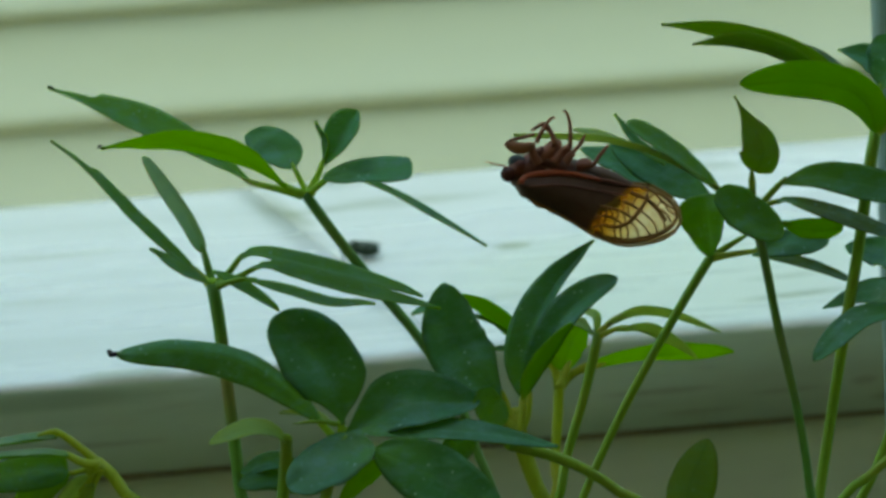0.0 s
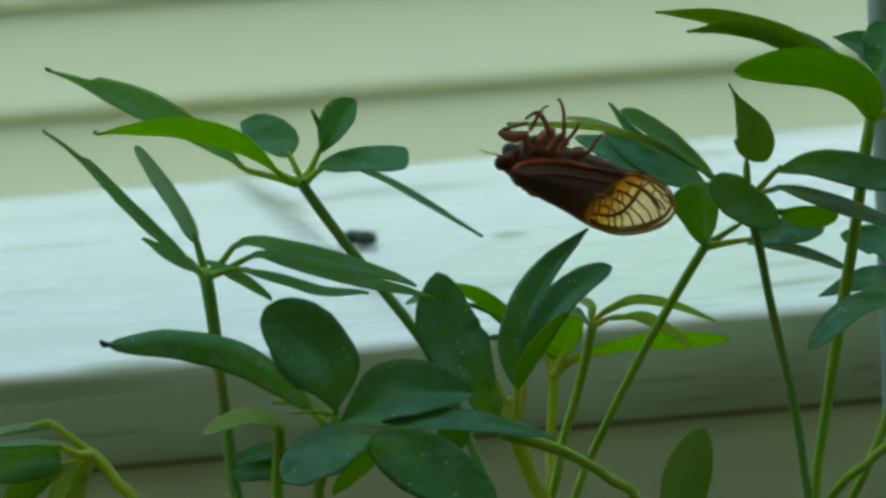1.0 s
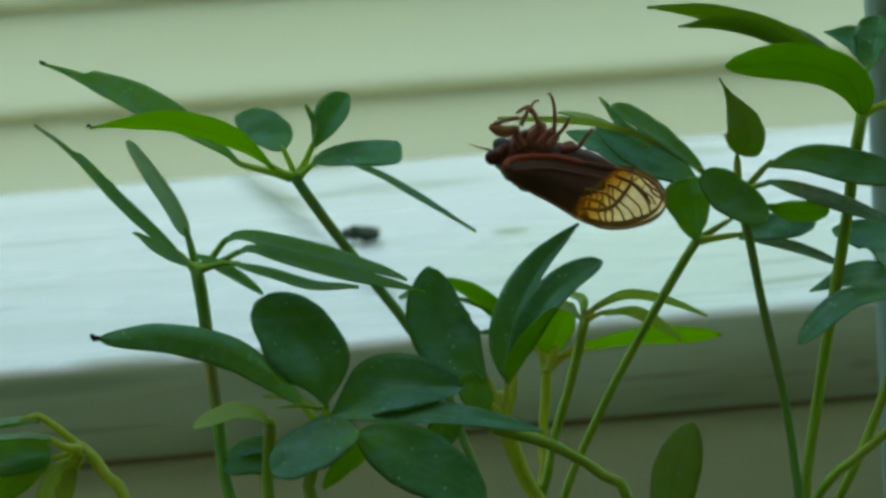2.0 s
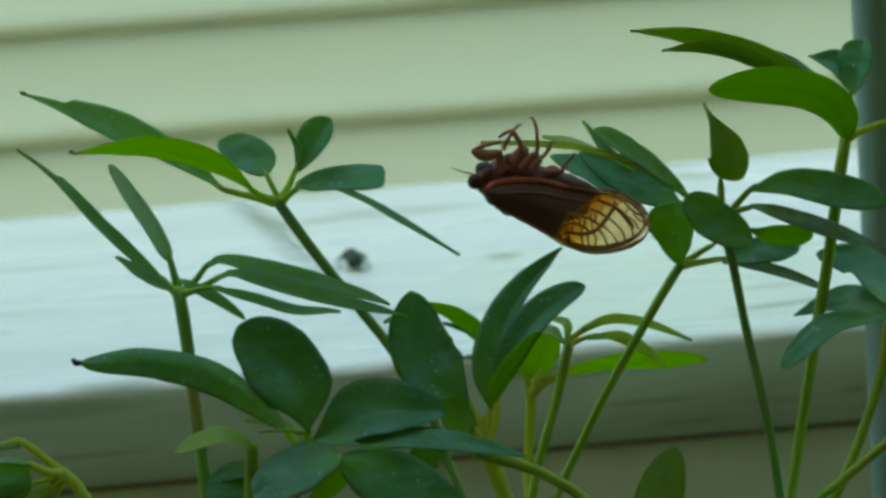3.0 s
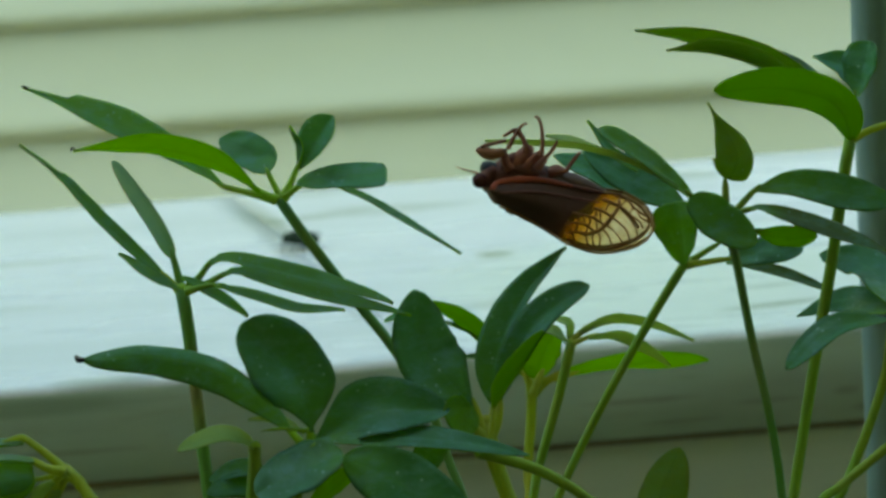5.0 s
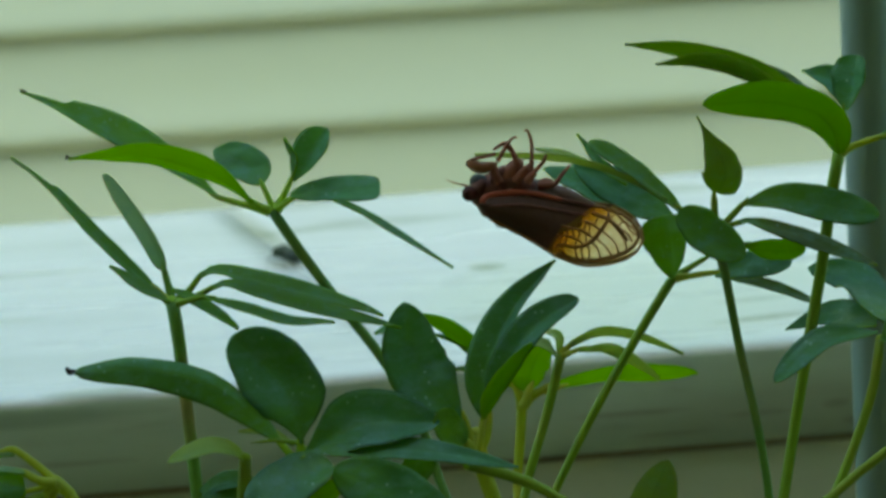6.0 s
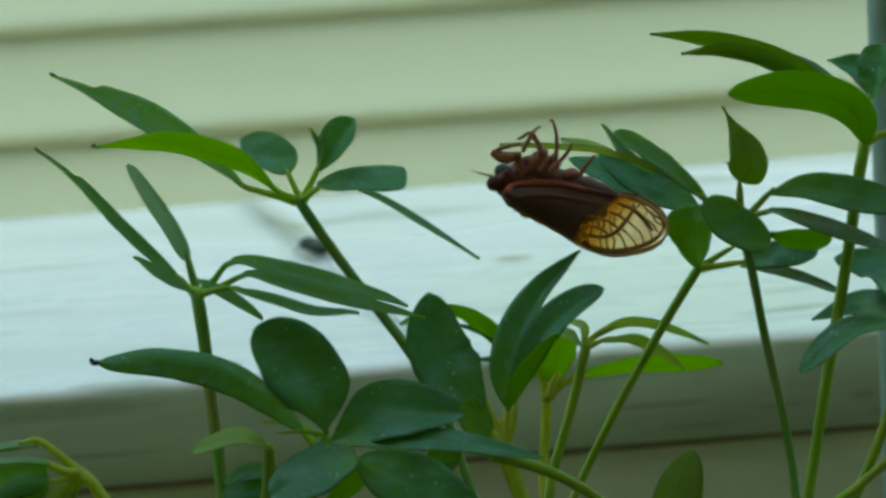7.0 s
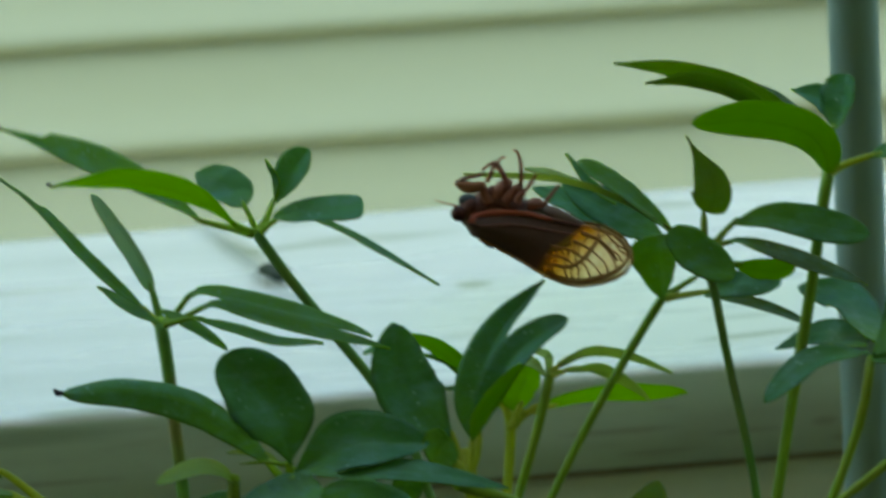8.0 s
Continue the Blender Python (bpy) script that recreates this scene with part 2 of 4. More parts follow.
def streak(m, x0, y0, x1, y1, width, amount, z=0.918, tall=0.01):
    """A soft mark on a board, from one place to the other (metres): a factor. z, tall: its height and reach up and down."""
    length, ang = math.hypot(x1 - x0, y1 - y0), math.atan2(y1 - y0, x1 - x0)
    tc = m.add("ShaderNodeTexCoord")
    mp = m.add("ShaderNodeMapping")
    mp.vector_type = "TEXTURE"
    mp.inputs["Location"].default_value = ((x0 + x1) / 2, (y0 + y1) / 2, z)
    mp.inputs["Rotation"].default_value = (0, 0, ang)
    mp.inputs["Scale"].default_value = (length / 2, width / 2, tall)
    m.link(tc.outputs["Object"], mp.inputs["Vector"])
    wob = m.add("ShaderNodeTexNoise", Scale=1.6, Detail=4.0)
    m.link(mp.outputs["Vector"], wob.inputs["Vector"])
    shifted = m.add("ShaderNodeVectorMath"); shifted.operation = "MULTIPLY_ADD"
    m.link(wob.outputs["Color"], shifted.inputs[0])
    shifted.inputs[1].default_value = (0.7, 0.7, 0)
    m.link(mp.outputs["Vector"], shifted.inputs[2])
    moved = m.add("ShaderNodeVectorMath"); moved.operation = "ADD"
    m.link(shifted.outputs[0], moved.inputs[0])
    moved.inputs[1].default_value = (-0.35, -0.35, 0)
    ball = m.add("ShaderNodeTexGradient"); ball.gradient_type = "SPHERICAL"
    m.link(moved.outputs[0], ball.inputs["Vector"])
    return m.ramp(ball.outputs["Fac"], [(0.0, (0, 0, 0)), (0.55, (amount,) * 3)])


def board_paint(name, white, wear):
    """White gloss paint, worn along the grain, with dirty marks and a broad cream patch."""
    m = Nodes(name, 0.28)
    v = m.coords((0.10, 1, 1))
    big, fine = m.noise(v, 34, 5, 0.6), m.noise(v, 420, 4)
    dirt = (0.42, 0.42, 0.30)
    col = m.mix(m.ramp(big, [(0.45, (0, 0, 0)), (0.8, (wear,) * 3)]), white, dirt)
    col = m.mix(m.ramp(fine, [(0.62, (0, 0, 0)), (0.85, (0.16, 0.16, 0.16))]), col, dirt)
    # cream tone over the board's right half
    col = m.mix(streak(m, -0.02, 0.880, 0.14, 0.900, 0.13, 0.6), col, (0.85, 0.84, 0.69))
    marks = None
    # the strip by the back edge paints in the siding's reflection; others are dirt
    for line in ((-0.135, 0.9515, -0.082, 0.9560, 0.006, 0.35), (-0.0610, 1.0300, -0.0350, 0.940, 0.013, 0.30), (-0.0560, 1.0000, -0.0330, 0.960, 0.008, 0.30), (-0.0350, 0.9900, 0.0080, 0.9890, 0.006, 0.35), (-0.052, 1.008, -0.010, 1.013, 0.012, 0.3),
                 (-0.050, 0.979, -0.012, 0.988, 0.008, 0.45), (-0.030, 0.980, 0.020, 0.990, 0.009, 0.3),
                 (0.0100, 0.9288, 0.0228, 0.9296, 0.008, 0.75), (0.066, 0.861, 0.102, 0.8685, 0.006, 0.6),
                 (0.058, 1.006, 0.090, 0.998, 0.013, 0.4), (0.004, 0.880, 0.020, 0.884, 0.007, 0.25),
                 (-0.125, 0.908, -0.095, 0.907, 0.005, 0.25), (0.070, 0.880, 0.098, 0.884, 0.005, 0.35),
                 (-0.098, 0.838, -0.066, 0.840, 0.007, 0.5)):
        one = streak(m, *line)
        marks = one if marks is None else m.mix(1.0, marks, one, "ADD")
    col = m.mix(marks, col, (0.34, 0.34, 0.20))
    m.link(col, m.p.inputs["Base Color"])
    m.link(m.ramp(big, [(0.3, (0.2, 0.2, 0.2)), (0.75, (0.42, 0.42, 0.42))]), m.p.inputs["Roughness"])
    m.bump(m.mix(0.6, fine, big), 0.22, 0.0005)
    return m.mat


def edge_paint(name):
    """The board's weathered front edge: paint darkened for its shaded face, green grime under the nose, a rust patch
    and scuffs.
    """
    m = Nodes(name, 0.6)
    v = m.coords((0.12, 1, 1))
    big, fine = m.noise(v, 45, 5, 0.6), m.noise(v, 520, 4)
    # base well below the top's white: the front's shade put into the paint
    col = m.mix(m.ramp(big, [(0.40, (0, 0, 0)), (0.75, (0.45, 0.45, 0.45))]), (0.73, 0.77, 0.66), (0.50, 0.53, 0.42))
    col = m.mix(m.ramp(fine, [(0.55, (0, 0, 0)), (0.85, (0.3, 0.3, 0.3))]), col, (0.36, 0.33, 0.22))
    for color, lines in (((0.20, 0.27, 0.15), ((-0.150, 0.8330, -0.060, 0.8372, 0.012, 0.4, 0.9130, 0.0030), (0.010, 0.8410, 0.050, 0.8428, 0.012, 0.35, 0.9120, 0.0026))),
                         # broad brown dirt that also paints the right end dimmer
                         ((0.40, 0.38, 0.28), ((0.030, 0.8420, 0.150, 0.8470, 0.020, 0.5, 0.9000, 0.0110),)),
                         ((0.22, 0.15, 0.08), ((0.0940, 0.8446, 0.1030, 0.8449, 0.010, 0.35, 0.9010, 0.0015), (0.0990, 0.8447, 0.1120, 0.8450, 0.010, 0.4, 0.8965, 0.0016),
                                               (0.0300, 0.8420, 0.0660, 0.8432, 0.010, 0.35, 0.9025, 0.0010), (0.0680, 0.8435, 0.0900, 0.8443, 0.010, 0.3, 0.9000, 0.0009),
                                               (-0.120, 0.8355, -0.070, 0.8375, 0.010, 0.3, 0.9010, 0.0010), (0.0450, 0.8425, 0.0700, 0.8436, 0.010, 0.3, 0.8965, 0.0008)))):
        marks = None
        for line in lines:
            one = streak(m, *line)
            marks = one if marks is None else m.mix(1.0, marks, one, "ADD")
        col = m.mix(marks, col, color)
    m.link(col, m.p.inputs["Base Color"])
    m.bump(m.mix(0.6, fine, big), 0.3, 0.0005)
    return m.mat


PAINT_EDGE = edge_paint("weathered_shaded_edge_paint")
PAINT_WHITE = board_paint("white_gloss_paint", (0.92, 0.848, 0.868), 0.30)
PAINT_APRON = painted("weathered_paint", (0.78, 0.75, 0.60), (0.54, 0.51, 0.38), 0.6, (0.15, 1, 1), 40, 0.5)
JOINT = painted("gap_filler_brown", (0.34, 0.27, 0.18), (0.18, 0.13, 0.08), 0.8, (0.2, 1, 1), 60, 0.7)
# even tone darker than cream vinyl, lowered for the wall's weaker light
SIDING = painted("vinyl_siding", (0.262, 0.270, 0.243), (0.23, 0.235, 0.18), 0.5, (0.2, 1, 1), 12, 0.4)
POLE_PAINT = painted("blue_grey_enamel", (0.38, 0.46, 0.43), (0.28, 0.35, 0.31), 0.55, (1, 1, 0.3), 60, 0.5)
TERRACOTTA = painted("terracotta", (0.38, 0.16, 0.09), (0.5, 0.35, 0.26), 0.8, (1, 1, 1), 40, 0.6)
SOIL = painted("potting_soil", (0.035, 0.024, 0.016), (0.09, 0.07, 0.05), 0.95, (1, 1, 1), 120, 0.8, 0.8)
DECK = painted("deck_brown", (0.28, 0.28, 0.15), (0.20, 0.19, 0.10), 0.75, (1, 0.1, 1), 20, 0.6)
BOUNCE_GROUND = painted("bounce_ground_yellow", (0.45, 0.40, 0.13), (0.31, 0.29, 0.085), 0.9, (1, 1, 1), 8, 0.8, 0.8)
UNSEEN_PAINT = painted("unseen_wall_paint", (0.58, 0.58, 0.34), (0.46, 0.46, 0.26), 0.7, (0.2, 1, 1), 6, 0.5)
CEIL = painted("unseen_ceiling_paint", (0.5, 0.5, 0.45), (0.35, 0.35, 0.3), 0.7, (0.2, 1, 1), 6, 0.4)
WOOD = painted("stand_wood", (0.2, 0.12, 0.06), (0.1, 0.06, 0.03), 0.6, (0.1, 1, 1), 30, 0.7)


# ---------------------------------------------------------------- building helpers
def mesh_object(name, verts, faces, material, parent=None, label="", smooth=True, slots=None, index=None):
    data = bpy.data.meshes.new(name)
    data.from_pydata([tuple(v) for v in verts], [], faces)
    for mat in (slots or [material]):
        data.materials.append(mat)
    if index is not None:
        data.polygons.foreach_set("material_index", index)
    data.polygons.foreach_set("use_smooth", [smooth] * len(data.polygons))
    data.update()
    ob = new(name, data)
    if parent is not None:
        ob.parent = parent
        ob.matrix_parent_inverse = parent.matrix_basis.inverted()
    if label:
        tagged(ob, label)
    return ob


def part(name, bm, material, parent=None, label="", smooth=False):
    """Links a bmesh, whose places are the world's, as one mesh object under a thing."""
    data = bpy.data.meshes.new(name)
    bm.normal_update()
    bm.to_mesh(data)
    bm.free()
    data.materials.append(material)
    data.polygons.foreach_set("use_smooth", [smooth] * len(data.polygons))
    ob = new(name, data)
    if parent is not None:
        ob.parent = parent
        ob.matrix_parent_inverse = parent.matrix_basis.inverted()
    if label:
        tagged(ob, label)
    return ob


def box_bm(size, m=Matrix(), bevel=0.0, bm=None, segments=2):
    bm = bm or bmesh.new()
    got = bmesh.ops.create_cube(bm, size=1.0, matrix=m @ Matrix.Diagonal((*size, 1)))
    if bevel:
        edges = {e for v in got["verts"] for e in v.link_edges}
        bmesh.ops.bevel(bm, geom=list(edges), offset=bevel, segments=segments, profile=0.5, affect="EDGES")
    return bm


def empty(name, m, **tags):
    ob = new(name)
    ob.matrix_basis = m
    return tagged(ob, **tags)


def spline(points, n):
    """Catmull-Rom samples through points: n + 1 places."""
    p = [np.array(q, float) for q in points]
    p = [2 * p[0] - p[1], *p, 2 * p[-1] - p[-2]]
    lengths = [max(1e-9, np.linalg.norm(p[i + 1] - p[i])) for i in range(1, len(p) - 2)]
    total, out = sum(lengths), []
    for k in range(n + 1):
        d = total * k / n
        i = 0
        while i < len(lengths) - 1 and d > lengths[i]:
            d -= lengths[i]
            i += 1
        s = min(1.0, d / lengths[i])
        a, b, c, e = p[i], p[i + 1], p[i + 2], p[i + 3]
        out.append(0.5 * (2 * b + (c - a) * s + (2 * a - 5 * b + 4 * c - e) * s * s + (3 * b - a - 3 * c + e) * s ** 3))
    return np.array(out)


def tube(points, radii, sides=8, n=16, wobble=0.0):
    """Vertices and faces of a round stem along points (metres); radii spread evenly along it."""
    path = spline(points, n)
    rad = np.interp(np.linspace(0, 1, n + 1), np.linspace(0, 1, len(radii)), radii)
    verts, faces = [], []
    tang = np.gradient(path, axis=0)
    side = None
    for i, (c, t) in enumerate(zip(path, tang)):
        t = t / np.linalg.norm(t)
        if side is None:
            side = np.cross(t, (0.3, 1, 0.2))
        side = side - t * (side @ t)
        side /= np.linalg.norm(side)
        other = np.cross(t, side)
        r = rad[i] * (1 + wobble * math.sin(i * 2.7) * 0.5 + wobble * math.sin(i * 1.1))
        for k in range(sides):
            a = 2 * math.pi * k / sides
            verts.append(c + r * (math.cos(a) * side + math.sin(a) * other))
    for i in range(n):
        for k in range(sides):
            a, b = i * sides + k, i * sides + (k + 1) % sides
            faces.append((a, b, b + sides, a + sides))
    faces.append(tuple(range(sides - 1, -1, -1)))
    faces.append(tuple(n * sides + k for k in range(sides)))
    return verts, faces


def blob(name, center, axes, radii, material, parent, label="", seg=20):
    """A rounded lump: center, its three axes (world vectors) and radii along them."""
    verts, faces = [], []
    rings = seg // 2
    for i in range(1, rings):
        th = math.pi * i / rings
        for k in range(seg):
            ph = 2 * math.pi * k / seg
            q = (math.cos(th), math.sin(th) * math.cos(ph), math.sin(th) * math.sin(ph))
            verts.append(center + sum(a * r * c for a, r, c in zip(axes, radii, q)))
    first, last = len(verts), len(verts) + 1
    verts += [center + axes[0] * radii[0], center - axes[0] * radii[0]]
    for i in range(rings - 2):
        for k in range(seg):
            a, b = i * seg + k, i * seg + (k + 1) % seg
            faces.append((a, a + seg, b + seg, b))
    for k in range(seg):
        faces.append((first, k, (k + 1) % seg))
        a = (rings - 2) * seg
        faces.append((last, a + (k + 1) % seg, a + k))
    return mesh_object(name, verts, faces, material, parent, label)


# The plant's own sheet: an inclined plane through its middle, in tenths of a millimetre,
# x to the right and y down from the corner; w: millimetres off it, towards the path.
SHEET = Matrix.Translation((0, 0, 1.17)) @ pose(0, 0, 0, 75, 0, 0) @ pose(0, 0, 0, 0, 0, -4.1)
UNIT, REACH = 0.0001002, 0.64


def at(x, y, w=0.0):
    w = w / 1000.0
    k = UNIT * (1 - w / REACH)
    return np.array(SHEET @ Vector(((x - 784) * k, (441 - y) * k, w - REACH)))


VIEW = np.array((SHEET.to_3x3() @ Vector((0, 0, 1))))
UPISH = np.array((SHEET.to_3x3() @ Vector((0, 1, 0))))
RIGHT = np.array((SHEET.to_3x3() @ Vector((1, 0, 0))))

# ---------------------------------------------------------------- setting
# unseen ground; its yellow throws warm bounce light under the siding laps
ground = part("ground", box_bm((400, 400, 0.1), pose(0, 0, -0.35)), BOUNCE_GROUND)
tagged(ground, "unseen ground coloured yellow to bounce light onto the siding", "ground", kind="structure")
floor = part("floor", box_bm((5.0, 2.6, 0.30), pose(0, -0.36, -0.15)), DECK)
tagged(floor, "worn tan wooden porch floor", "floor", kind="structure")
# unseen back wall and ceiling, added to keep skylight off the rail's front
back_wall = part("wall_back", box_bm((5.0, 0.15, 2.45), pose(0, -1.59, 1.225)), UNSEEN_PAINT)
tagged(back_wall, "unseen plain wall added behind the viewpoint to shade the rail front", "wall", kind="structure")
ceiling = part("ceiling", box_bm((5.0, 2.06, 0.08), pose(0, -0.63, 2.49)), CEIL)
tagged(ceiling, "unseen pale ceiling added overhead to hold back skylight", "ceiling", kind="structure")

# unseen end walls, added to block light from the sides
for k, sx in enumerate((-1, 1)):
    side_wall = part("wall_side_%d" % (k + 1), box_bm((0.1, 2.3, 2.45), pose(sx * 2.45, -0.36, 1.225)), UNSEEN_PAINT)
    tagged(side_wall, "unseen plain end wall added to cut side light", "wall", kind="structure")

# the half wall with its cap board
RAIL = Matrix.Translation((0, 0.8405, 0.9183)) @ pose(0, 0, 0, 0, 0, 2.5)
rail = empty("rail_cap", RAIL, label="white painted wooden cap board on a porch half wall", category="rail", kind="structure")


def rail_board(x0, x1, skew0, skew1):
    """One cap board from x0 to x1; the skews slant its ends."""
    depth, thick, bev = 0.177, 0.0255, 0.0013
    r = 0.0030
    prof = [(0.0008, -thick), (0.0002, -thick + 0.0003), (0, -thick + 0.0009), (0, -0.015), (0, -0.008)] + [(r * (1 - math.cos(radians(15 * k))), r * (math.sin(radians(15 * k)) - 1)) for k in range(7)]
    n = 14
    for k in range(1, n):
        prof.append((depth * k / n, 0.0))
    prof += [(depth - bev, 0), (depth - bev * 0.3, -bev * 0.3), (depth, -bev), (depth, -thick)]
    verts, faces = [], []
    nx = 240
    for i in range(nx + 1):
        for (y, z) in prof:
            f = y / depth
            a, b = x0 + skew0 * f, x1 + skew1 * f
            x = a + (b - a) * i / nx
            dz = 0.0004 * noise.noise(Vector((x * 9, y * 14, 0.3))) if z > -0.01 else 0
            dy = 0.0005 * noise.noise(Vector((x * 16, 5.1, 0.3))) + 0.0005 * noise.noise(Vector((x * 90, 2.1, z * 200))) if y < 0.004 else 0
            verts.append(RAIL @ Vector((x, y + dy, z + dz)))
    m = len(prof)
    for i in range(nx):
        for j in range(m):
            a, b = i * m + j, i * m + (j + 1) % m
            faces.append((a, a + m, b + m, b))
    faces.append(tuple(range(m)))
    faces.append(tuple(nx * m + j for j in range(m - 1, -1, -1)))
    return verts, faces


def cap_board(v, f):
    """A board whose long faces are smooth and whose ends and underside keep sharp edges."""
    m = (len(f) - 2) // 240
    ob = mesh_object("cap_board", v, f, None, rail, slots=[PAINT_WHITE, PAINT_EDGE], index=[1 if k < len(f) - 2 and k % m < 6 else 0 for k in range(len(f))])
    ob.data.polygons.foreach_set("use_smooth", [k < len(f) - 2 and k % m != m - 1 for k in range(len(f))])
    ob.data.update()


v, f = rail_board(-2.4, -0.00295, 0.0, -0.047)
cap_board(v, f)
v, f = rail_board(-0.0028, 2.4, -0.047, 0.0)
cap_board(v, f)

apron = empty("half_wall", RAIL @ pose(0, 0, -0.918), label="weathered boarded half wall under the cap board", category="half wall", kind="structure")
z = -0.0275
for k in range(7):
    h = 0.122
    part("apron_board", box_bm((4.8, 0.02, h), RAIL @ pose(0, 0.0115 + 0.0005 * (k % 2), z - h / 2), 0.0012), PAINT_APRON, apron)
    z -= h + 0.003
# added filler strip, keeps the gap's shadow line soft and brown
part("joint_strip", box_bm((4.8, 0.005, 0.0024), RAIL @ pose(0, 0.0050, -0.0265)), JOINT, apron, "brown filler strip added in the gap under the cap board")
part("back_board", box_bm((4.8, 0.12, 0.88), RAIL @ pose(0, 0.0825, -0.4735)), PAINT_APRON, apron)

# the neighbouring wall with lapped siding
siding = empty("wall_siding", pose(0, 3.5, 0), label="cream vinyl lap siding on the next wall", category="wall", kind="structure")
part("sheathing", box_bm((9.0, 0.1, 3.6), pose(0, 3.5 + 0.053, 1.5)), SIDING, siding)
PITCH = 0.1112


def siding_course(zb):
    prof = [(-0.001, 0.0), (-0.0098, 0.0004), (-0.0124, 0.0022), (-0.0144, 0.0048), (-0.0158, 0.0080), (-0.0164, 0.0112)]
    for k in range(13):
        a = k / 12
        prof.append((-0.0036 - 0.0130 * (1 - a) ** 2.1, 0.0136 + 0.0972 * a))
    verts, faces = [], []
    nx = 30
    for i in range(nx + 1):
        x = -4.5 + 9.0 * i / nx
        for (y, z) in prof:
            verts.append((x, 3.5 + y, zb + z + 0.0012 * noise.noise(Vector((x * 0.9, zb * 7, 0)))))
    m = len(prof)
    for i in range(nx):
        for j in range(m - 1):
            a = i * m + j
            faces.append((a, a + m, a + m + 1, a + 1))
    return verts, faces


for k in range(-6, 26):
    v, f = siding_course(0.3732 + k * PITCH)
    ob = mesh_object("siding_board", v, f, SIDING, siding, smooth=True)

# the slender pole
pole = empty("pole", pose(0.0967, 0.755, 0), label="slender blue-grey enamelled metal pole on the porch floor", category="pole")
bm = bmesh.new()
bmesh.ops.create_cone(bm, cap_ends=True, segments=32, radius1=0.0054, radius2=0.0054, depth=2.44, matrix=pose(0.0967, 0.755, 1.225))
part("tube", bm, POLE_PAINT, pole, smooth=True)
bm = bmesh.new()
bmesh.ops.create_cone(bm, cap_ends=True, segments=32, radius1=0.016, radius2=0.014, depth=0.006, matrix=pose(0.0967, 0.755, 0.003))
part("foot_plate", bm, POLE_PAINT, pole)

# ---------------------------------------------------------------- plant
POT_X, POT_Y = -0.018, 0.64
SOIL_Z = 0.895
stand = empty("plant_stand", pose(POT_X, POT_Y, 0), label="small brown wooden plant stand on the porch floor", category="plant stand")
part("tabletop", box_bm((0.17, 0.20, 0.02), pose(POT_X, POT_Y - 0.02, 0.74), 0.002), WOOD, stand)
for sx in (-1, 1):
    for sy in (-1, 1):
        part("leg", box_bm((0.02, 0.02, 0.73), pose(POT_X + sx * 0.07, POT_Y - 0.02 + sy * 0.085, 0.365), 0.002), WOOD, stand)

pot = empty("plant_pot", pose(POT_X, POT_Y, 0.75), label="plain terracotta pot filled with dark soil", category="plant pot")


def lathe(profile, cx, cy, n=40):
    verts, faces = [], []
    for r, z in profile:
        for k in range(n):
            a = 2 * math.pi * k / n
            verts.append((cx + r * math.cos(a), cy + r * math.sin(a), z))
    for i in range(len(profile) - 1):
        for k in range(n):
            a, b = i * n + k, i * n + (k + 1) % n
            faces.append((a, b, b + n, a + n))
    return verts, faces


v, f = lathe([(0.001, 0.75), (0.052, 0.75), (0.054, 0.752), (0.068, 0.875), (0.074, 0.876), (0.076, 0.905), (0.074, 0.907), (0.069, 0.905), (0.067, 0.88), (0.05, 0.76), (0.001, 0.758)], POT_X, POT_Y)
mesh_object("pot_body", v, f, TERRACOTTA, pot)
v, f = lathe([(0.001, SOIL_Z), (0.03, SOIL_Z + 0.002), (0.055, SOIL_Z - 0.001), (0.0675, SOIL_Z - 0.002), (0.066, SOIL_Z - 0.02), (0.001, SOIL_Z - 0.02)], POT_X, POT_Y)
mesh_object("soil", v, f, SOIL, pot)

plant = empty("umbrella_plant", pose(POT_X, POT_Y, SOIL_Z), label="green dwarf umbrella plant with glossy fingered leaves in a pot", category="potted plant")


def stem(points, width0, width1, w, material=None, root=None, label=""):
    """A stem from its crown down to the soil. points: on the sheet; widths in sheet units; w: millimetres towards the path."""
    pts = [at(x, y, w + (p[0] if p else 0)) for x, y, *p in points]
    if root is not None:
        rx, ry = root
        last = pts[-1]
        pts.append((last * 0.45 + np.array((POT_X + rx, POT_Y + ry, SOIL_Z)) * 0.55) + np.array((0, 0, -0.004)))
        pts.append(np.array((POT_X + rx, POT_Y + ry, SOIL_Z - 0.006)))
    else:
        pts.append(pts[-1] + (pts[-1] - pts[-2]) * 0.05)
    v, f = tube(pts, [width0 * UNIT / 2, width0 * 0.92 * UNIT / 2, width1 * UNIT / 2, width1 * 1.2 * UNIT / 2], 10, 30, 0.02)
    ob = mesh_object("stem", v, f, material or STEM, plant, label)
    r = width0 * UNIT * 0.5
    blob("leaf_crown", pts[0], (RIGHT, UPISH, VIEW), (r, r * 0.9, r), STEM_YOUNG if material is STEM_YOUNG else CROWN, ob, seg=12)
    return ob


def stalk(parent, points, w, width=12, material=None):
    pts = [at(x, y, w + (p[0] if p else 0)) for x, y, *p in points]
    v, f = tube(pts, [width * 0.7 * UNIT, width * 0.52 * UNIT, width * 0.46 * UNIT, width * 0.42 * UNIT, width * 0.14 * UNIT], 8, 12)
    return mesh_object("leaf_stalk", v, f, material or STEM_YOUNG, parent)


